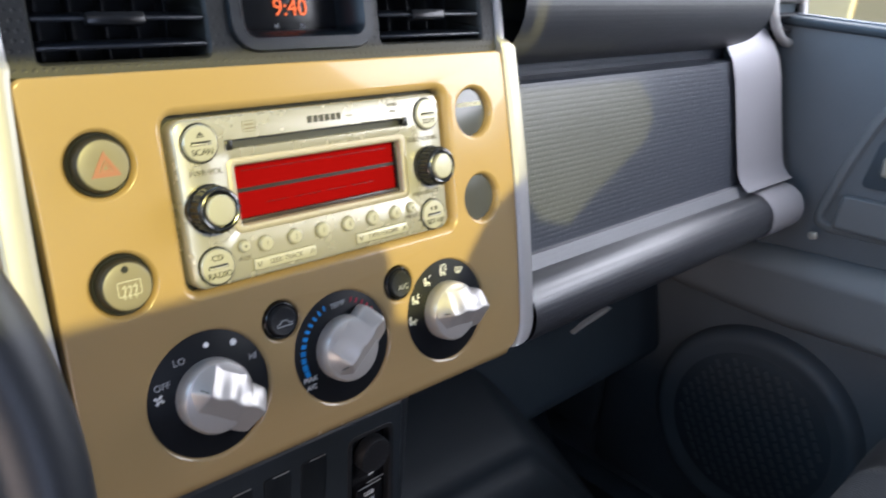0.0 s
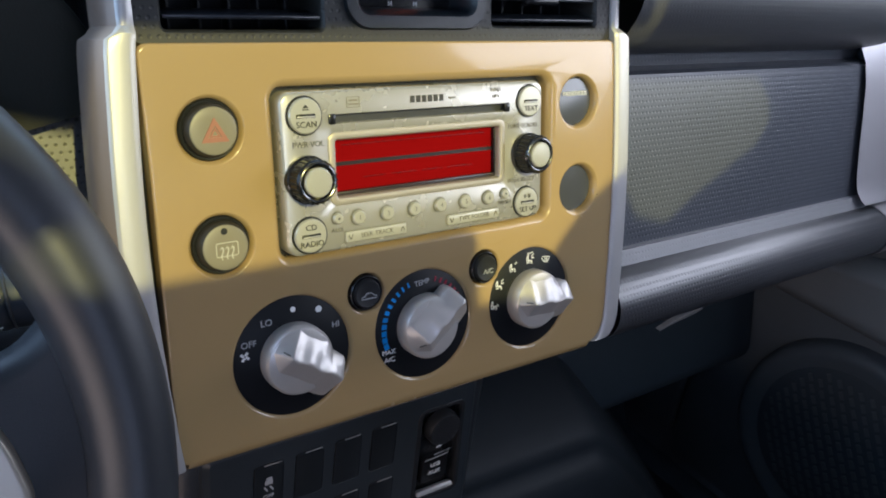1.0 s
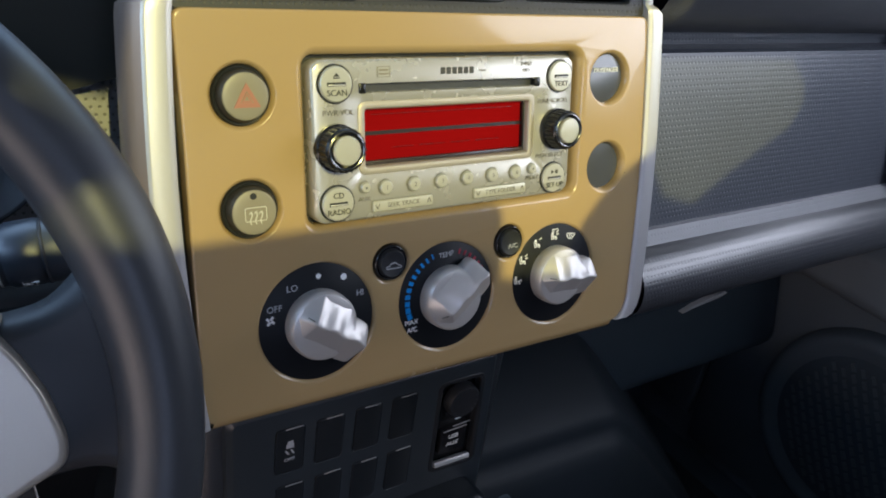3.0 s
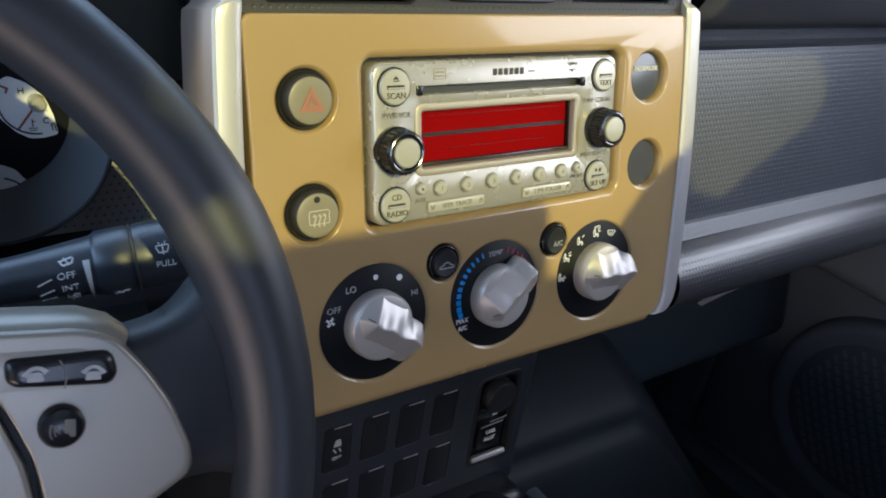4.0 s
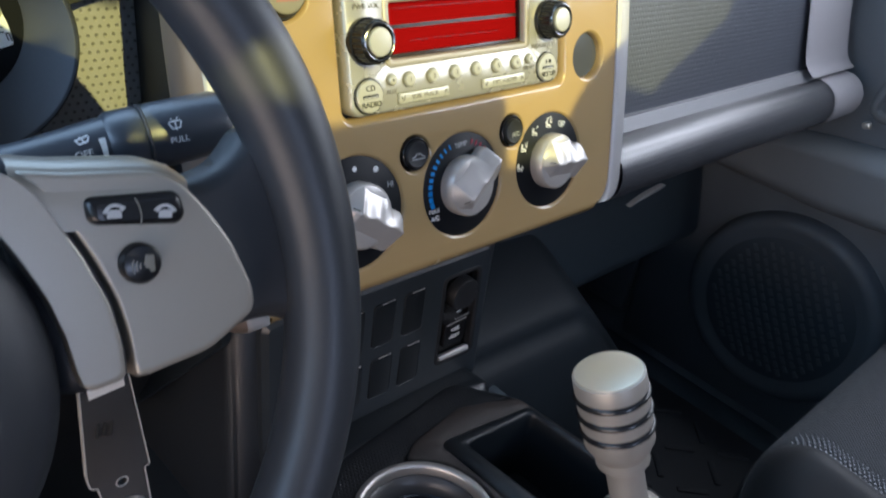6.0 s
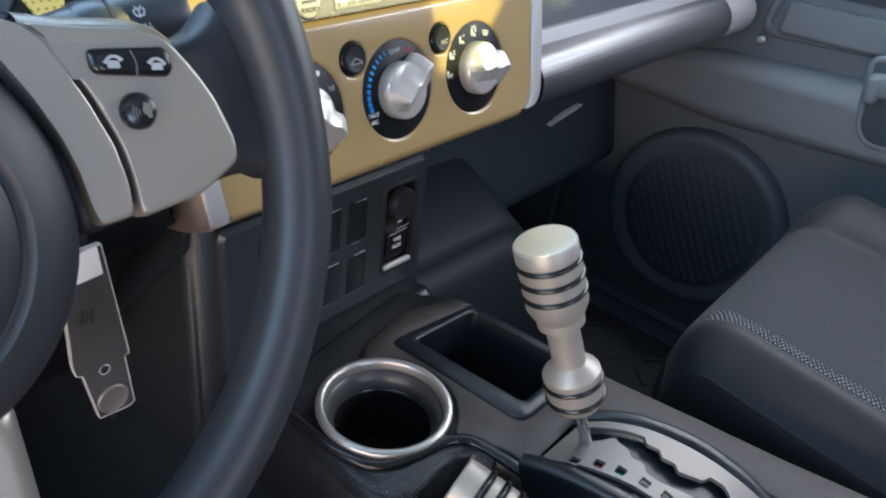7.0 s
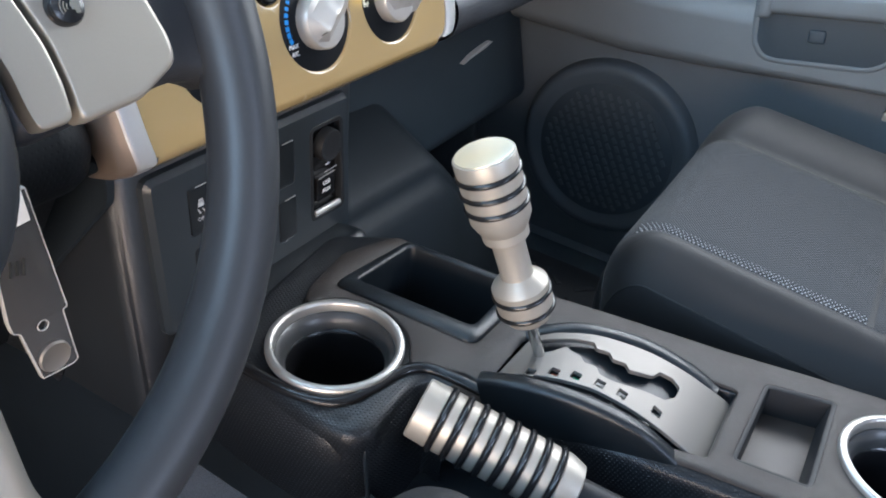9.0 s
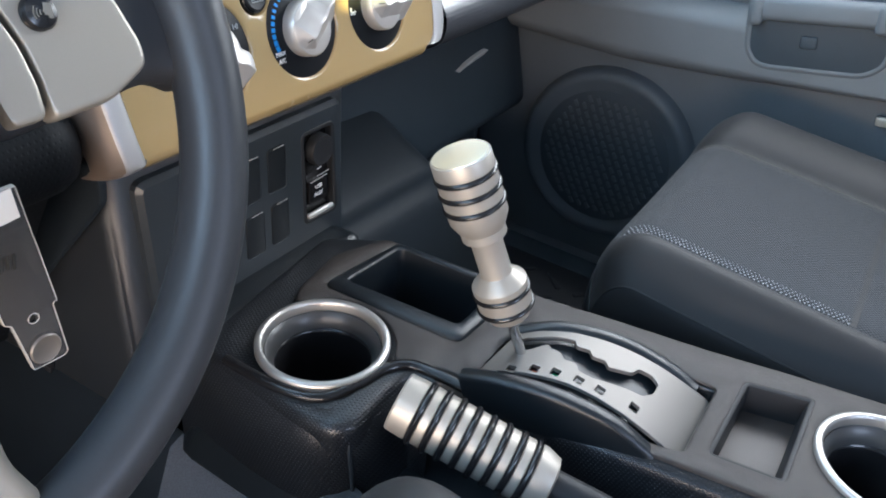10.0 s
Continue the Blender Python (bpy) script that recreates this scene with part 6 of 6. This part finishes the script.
    part("backrest", moved(rbox(x1 - x0, 0.13, 0.58, 0.05, 4), pose((x0 + x1) / 2, y0 + 0.06 - 0.25 * math.sin(radians(lean)), top - 0.04 + 0.29 * math.cos(radians(lean)), lean, 0, 0)), BOLSTER, s)
    # bright dots of the weave along the seams, larger next to the seam
    for xs, sg, mat in ((xl, 1, STITCH), (xr, -1, GREY_INK)):
        st = bmesh.new()
        for k in range(50):
            for q in range(5):
                e, x = 0.022 + 0.0046 * k + 0.0023 * (q % 2), xs + sg * (0.0028 + 0.0038 * q)
                d = 0.00150 - 0.00020 * q
                slope = (rise(x, e + 0.002) - rise(x, e - 0.002)) / 0.004
                bmesh.ops.create_cube(st, size=1.0, matrix=pose(x, y1 - e, rise(x, e) + 0.0015, -math.degrees(math.atan(slope))) @ Matrix.Diagonal((d, d * 1.15, 0.0008, 1)))
        part("edge_stitching", st, mat, s, "pale woven dots along the seam")
    return s


seat("bucket_seat", 0.196, 0.252, 0.540, 0.668, -0.80, -0.222, 0.424, 0.025, 34, "dark grey cloth passenger seat with a woven middle")
seat("bucket_seat", -0.640, -0.560, -0.240, -0.136, -0.86, -0.220, 0.432, 0.020, 68, "dark grey cloth driver seat")

# ---------------------------------------------------------------- passenger door
DX = 0.775
door = thing("door_1", "dark grey plastic passenger door lining with speaker", "car door", (DX, -0.3, 0.05), kind="structure")
DM = Matrix(((0, 0, -1, DX), (-1, 0, 0, 0), (0, 1, 0, 0), (0, 0, 0, 1)))     # u towards the rear, v up, w into the car
part("lining", moved(rbox(1.15, 0.80, 0.03, 0.01), DM @ pose(0.35, 0.43, -0.015)), LINING, door, "dark grey lining")
arm = rounded([(-0.20, 0.430), (-0.16, 0.500), (0.00, 0.530), (0.16, 0.545), (0.78, 0.590), (0.78, 0.505), (0.435, 0.466), (0.328, 0.453), (0.192, 0.437), (0.037, 0.424)], 0.02, 4)
part("armrest", puffed(arm, 0.052, 0.050, rings=10, inset=0.042), DOOR, door, "dark grey armrest", DM, 70)
pk = rounded([(0.214, 0.590), (0.228, 0.500), (0.244, 0.483), (0.262, 0.482), (0.382, 0.500), (0.402, 0.516), (0.404, 0.540), (0.392, 0.612)], 0.010, 3)
part("pull_pocket", plate(offset_loop(pk, 0.003), [pk], 0.0545, ((0.002, -0.001), (0.004, -0.004)), ((-0.001, -0.0005), (-0.0022, -0.002), (-0.003, -0.004))), DOOR, door, "rounded pull handle surround", DM)
# Flat darker plate; the pocket's depth is only put into its colour.
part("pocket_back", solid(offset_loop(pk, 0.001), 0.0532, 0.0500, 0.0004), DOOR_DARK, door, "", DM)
part("pull_bar", moved(rbox(0.176, 0.034, 0.022, 0.010, 5), DM @ pose(0.308, 0.572, 0.062, 0, 0, 8)), DOOR, door, "pull handle")
for s, u in ((1, 0.228), (-1, 0.386)):
    part("bar_end", moved(rbox(0.020, 0.040, 0.026, 0.008, 4), DM @ pose(u, 0.568 + 0.14 * (u - 0.308), 0.0635, 0, 0, 8)), DOOR, door, "rounded end of the pull handle")
part("pocket_latch", moved(rbox(0.022, 0.018, 0.006, 0.003), DM @ pose(0.305, 0.526, 0.0545, 0, 0, 8)), DOOR_DARK, door)
upper = rounded([(0.047, 0.578), (0.066, 0.655), (0.092, 0.735), (0.150, 0.780), (0.80, 0.795), (0.80, 0.635)], 0.02, 4)
part("upper_recess", plate(offset_loop(upper, 0.006), [upper], 0.006, ((0.003, -0.002), (0.005, -0.006)), ((-0.002, -0.002), (-0.004, -0.006))), DOOR, door, "", DM)
pad = rounded([(0.066, 0.576), (0.070, 0.626), (0.80, 0.662), (0.80, 0.612)], 0.008, 3)
part("ledge_pad", puffed(pad, 0.016, 0.014, rings=4, inset=0.008), DOOR, door, "raised pad above the armrest", DM, 60)
# Raised flat plate; a recess's shade is put into its darker colour.
part("handle_shade_plate", solid(rounded([(0.086, 0.640), (0.096, 0.705), (0.250, 0.712), (0.250, 0.648)], 0.010, 3), 0.0030, 0.0, 0.0008), DOOR_DARK, door, "dark flat plate drawn as the shaded recess of the door handle", DM)
part("door_handle", moved(rbox(0.105, 0.026, 0.014, 0.006, 4), DM @ pose(0.160, 0.676, 0.012, 0, 0, 3)), RING_SILVER, door, "pale door handle")
part("pocket_edge", moved(rbox(0.20, 0.014, 0.010, 0.003), DM @ pose(0.520, 0.444, 0.018, 0, 0, 6)), RING_SILVER, door, "pale strip below the armrest")
part("sill", moved(rbox(1.15, 0.012, 0.034, 0.005, 3), DM @ pose(0.35, 0.828, -0.012)), DOOR_DARK, door, "padded window sill")
part("lock_clip", moved(rbox(0.012, 0.010, 0.008, 0.003), DM @ pose(0.055, 0.567, 0.028, 0, 0, 20)), RING_SILVER, door, "small pale clip")
spk = part("speaker_ring", moved(lathe([(0.160, 0.0), (0.158, 0.012), (0.154, 0.020), (0.147, 0.024), (0.138, 0.0235), (0.130, 0.020), (0.121, 0.0185)], 72), DM @ pose(0.037, 0.243, 0)), SPEAKER, door, "round speaker surround")
part("speaker_grille", moved(lathe([(0.122, 0.018), (0.08, 0.024), (0, 0.026)], 56), DM @ pose(0.037, 0.243, 0)), GRILLE, spk, "dark speaker grille", smooth=60)
sl = bmesh.new()
for i in range(-9, 10):
    for j in range(-9, 10):
        x, y = 0.0162 * i + 0.0081 * (j % 2), 0.0142 * j
        if x * x + y * y < 0.108 ** 2:
            bmesh.ops.create_cube(sl, size=1.0, matrix=DM @ pose(0.037 + x, 0.243 + y, 0.0255 - 0.0075 * (x * x + y * y) / 0.0149, 0, 0, -56) @ Matrix.Diagonal((0.0116, 0.0060, 0.0052, 1)))
tagged(part("grille_ribs", sl, SPEAKER, spk, "small slanted grille ribs"), kind="stuff")
part("map_pocket", puffed(rounded([(0.20, 0.06), (0.78, 0.06), (0.78, 0.30), (0.30, 0.34), (0.215, 0.30)], 0.03, 4), 0.045, 0.040, rings=5, inset=0.02), DOOR, door, "map pocket", DM, 60)
part("hinge_cover", moved(rbox(0.02, 0.34, 0.70, 0.01), pose(DX + 0.005, 0.40, 0.42)), LINING, door)

# driver's side of the tunnel
hump = thing("tunnel_carpet", "blue-grey carpet on the tunnel beside the driver's footwell", "carpet", (-0.2, -0.2, 0.0), kind="structure")
slope_side = [(-0.150, SIDE_FOOT - 0.001), (-0.166, SIDE_FOOT - 0.006), (-0.190, 0.240), (-0.200, 0.150), (-0.212, 0.060), (-0.240, 0.018), (-0.300, 0.004)]
tb = bmesh.new()
cols = [[tb.verts.new((x - 0.012 * math.sin(y * 9.0) * (0.3 - z), y, z)) for x, z in slope_side] for y in [-0.85 + 0.03 * k for k in range(29)]]
for a, b in zip(cols, cols[1:]):
    for i in range(len(slope_side) - 1):
        tb.faces.new((a[i], a[i + 1], b[i + 1], b[i]))
part("carpet", tb, FLOOR_GREY, hump, "", None, 60)
fb = bmesh.new()
cols = [[fb.verts.new((x - 0.012 * math.sin(y * 9.0) * (0.3 - z) - 0.10 * max(0.0, y - 0.02) * (0.3 - z), y, z)) for x, z in slope_side] for y in [-0.0101 + 0.03 * k for k in range(18)]]
for a, b in zip(cols, cols[1:]):
    for i in range(len(slope_side) - 1):
        fb.faces.new((a[i], a[i + 1], b[i + 1], b[i]))
part("foot_board", fb, FOOT, hump, "teal-black board beside the pedals", None, 60)
part("far_side", moved(rbox(0.02, 0.92, 0.32, 0.006), pose(0.160, -0.40, 0.160)), CARPET, hump, "dark carpet on the far side")

# passenger footwell
foot = thing("tunnel_cover", "dark carpeted tunnel side with a ridge in the passenger footwell", "carpet", (0.2, 0.2, 0.0), kind="structure")
part("tunnel_side", moved(rbox(0.14, 0.56, 0.33, 0.04, 4), pose(0.130, 0.34, 0.165, 0, 8, 0)), CARPET, foot)
bulge = [(0.34, 0.50), (0.20, 0.440), (0.085, 0.378), (0.066, 0.368), (0.060, 0.362), (0.057, 0.352), (0.054, 0.342), (0.046, 0.338), (0.040, 0.332), (0.034, 0.318), (0.018, 0.270), (0.0, 0.20), (-0.03, 0.0)]
bb = extrude_profile(bulge, 0.10, 0.62, 40)
for v in bb.verts:
    d = max(0.0, v.co.x - 0.335)
    v.co.z = max(0.004, v.co.z - 1.1 * d * d / (d + 0.03) - 0.05 * (v.co.x - 0.10))
part("footwell_bulge", bb, FOOT, foot, "smooth dark cover with a ridge", None, 60)
part("toe_board", moved(rbox(0.62, 0.03, 0.42, 0.01), pose(0.47, 0.42, 0.18, -28, 0, 0)), CARPET, foot)
mat = thing("floor_mat", "black rubber floor mat with raised ribs", "floor mat", (0.45, 0.0, 0.0))
part("sheet", moved(rbox(0.50, 0.60, 0.012, 0.005), pose(0.48, 0.02, 0.007)), MAT_RUBBER, mat)
for i in range(7):
    for j in range(8):
        part("rib", moved(rbox(0.050, 0.010, 0.006, 0.002), pose(0.30 + 0.062 * i, -0.22 + 0.065 * j, 0.014, 0, 0, 45 if (i + j) % 2 else -45)), MAT_RUBBER, mat)
dmat = thing("driver_floor_mat", "grey carpet mat in the driver's footwell", "floor mat", (-0.42, 0.0, 0.0))
part("sheet", moved(rbox(0.46, 0.66, 0.014, 0.006), pose(-0.42, 0.0, 0.008)), FLOOR_GREY, dmat)
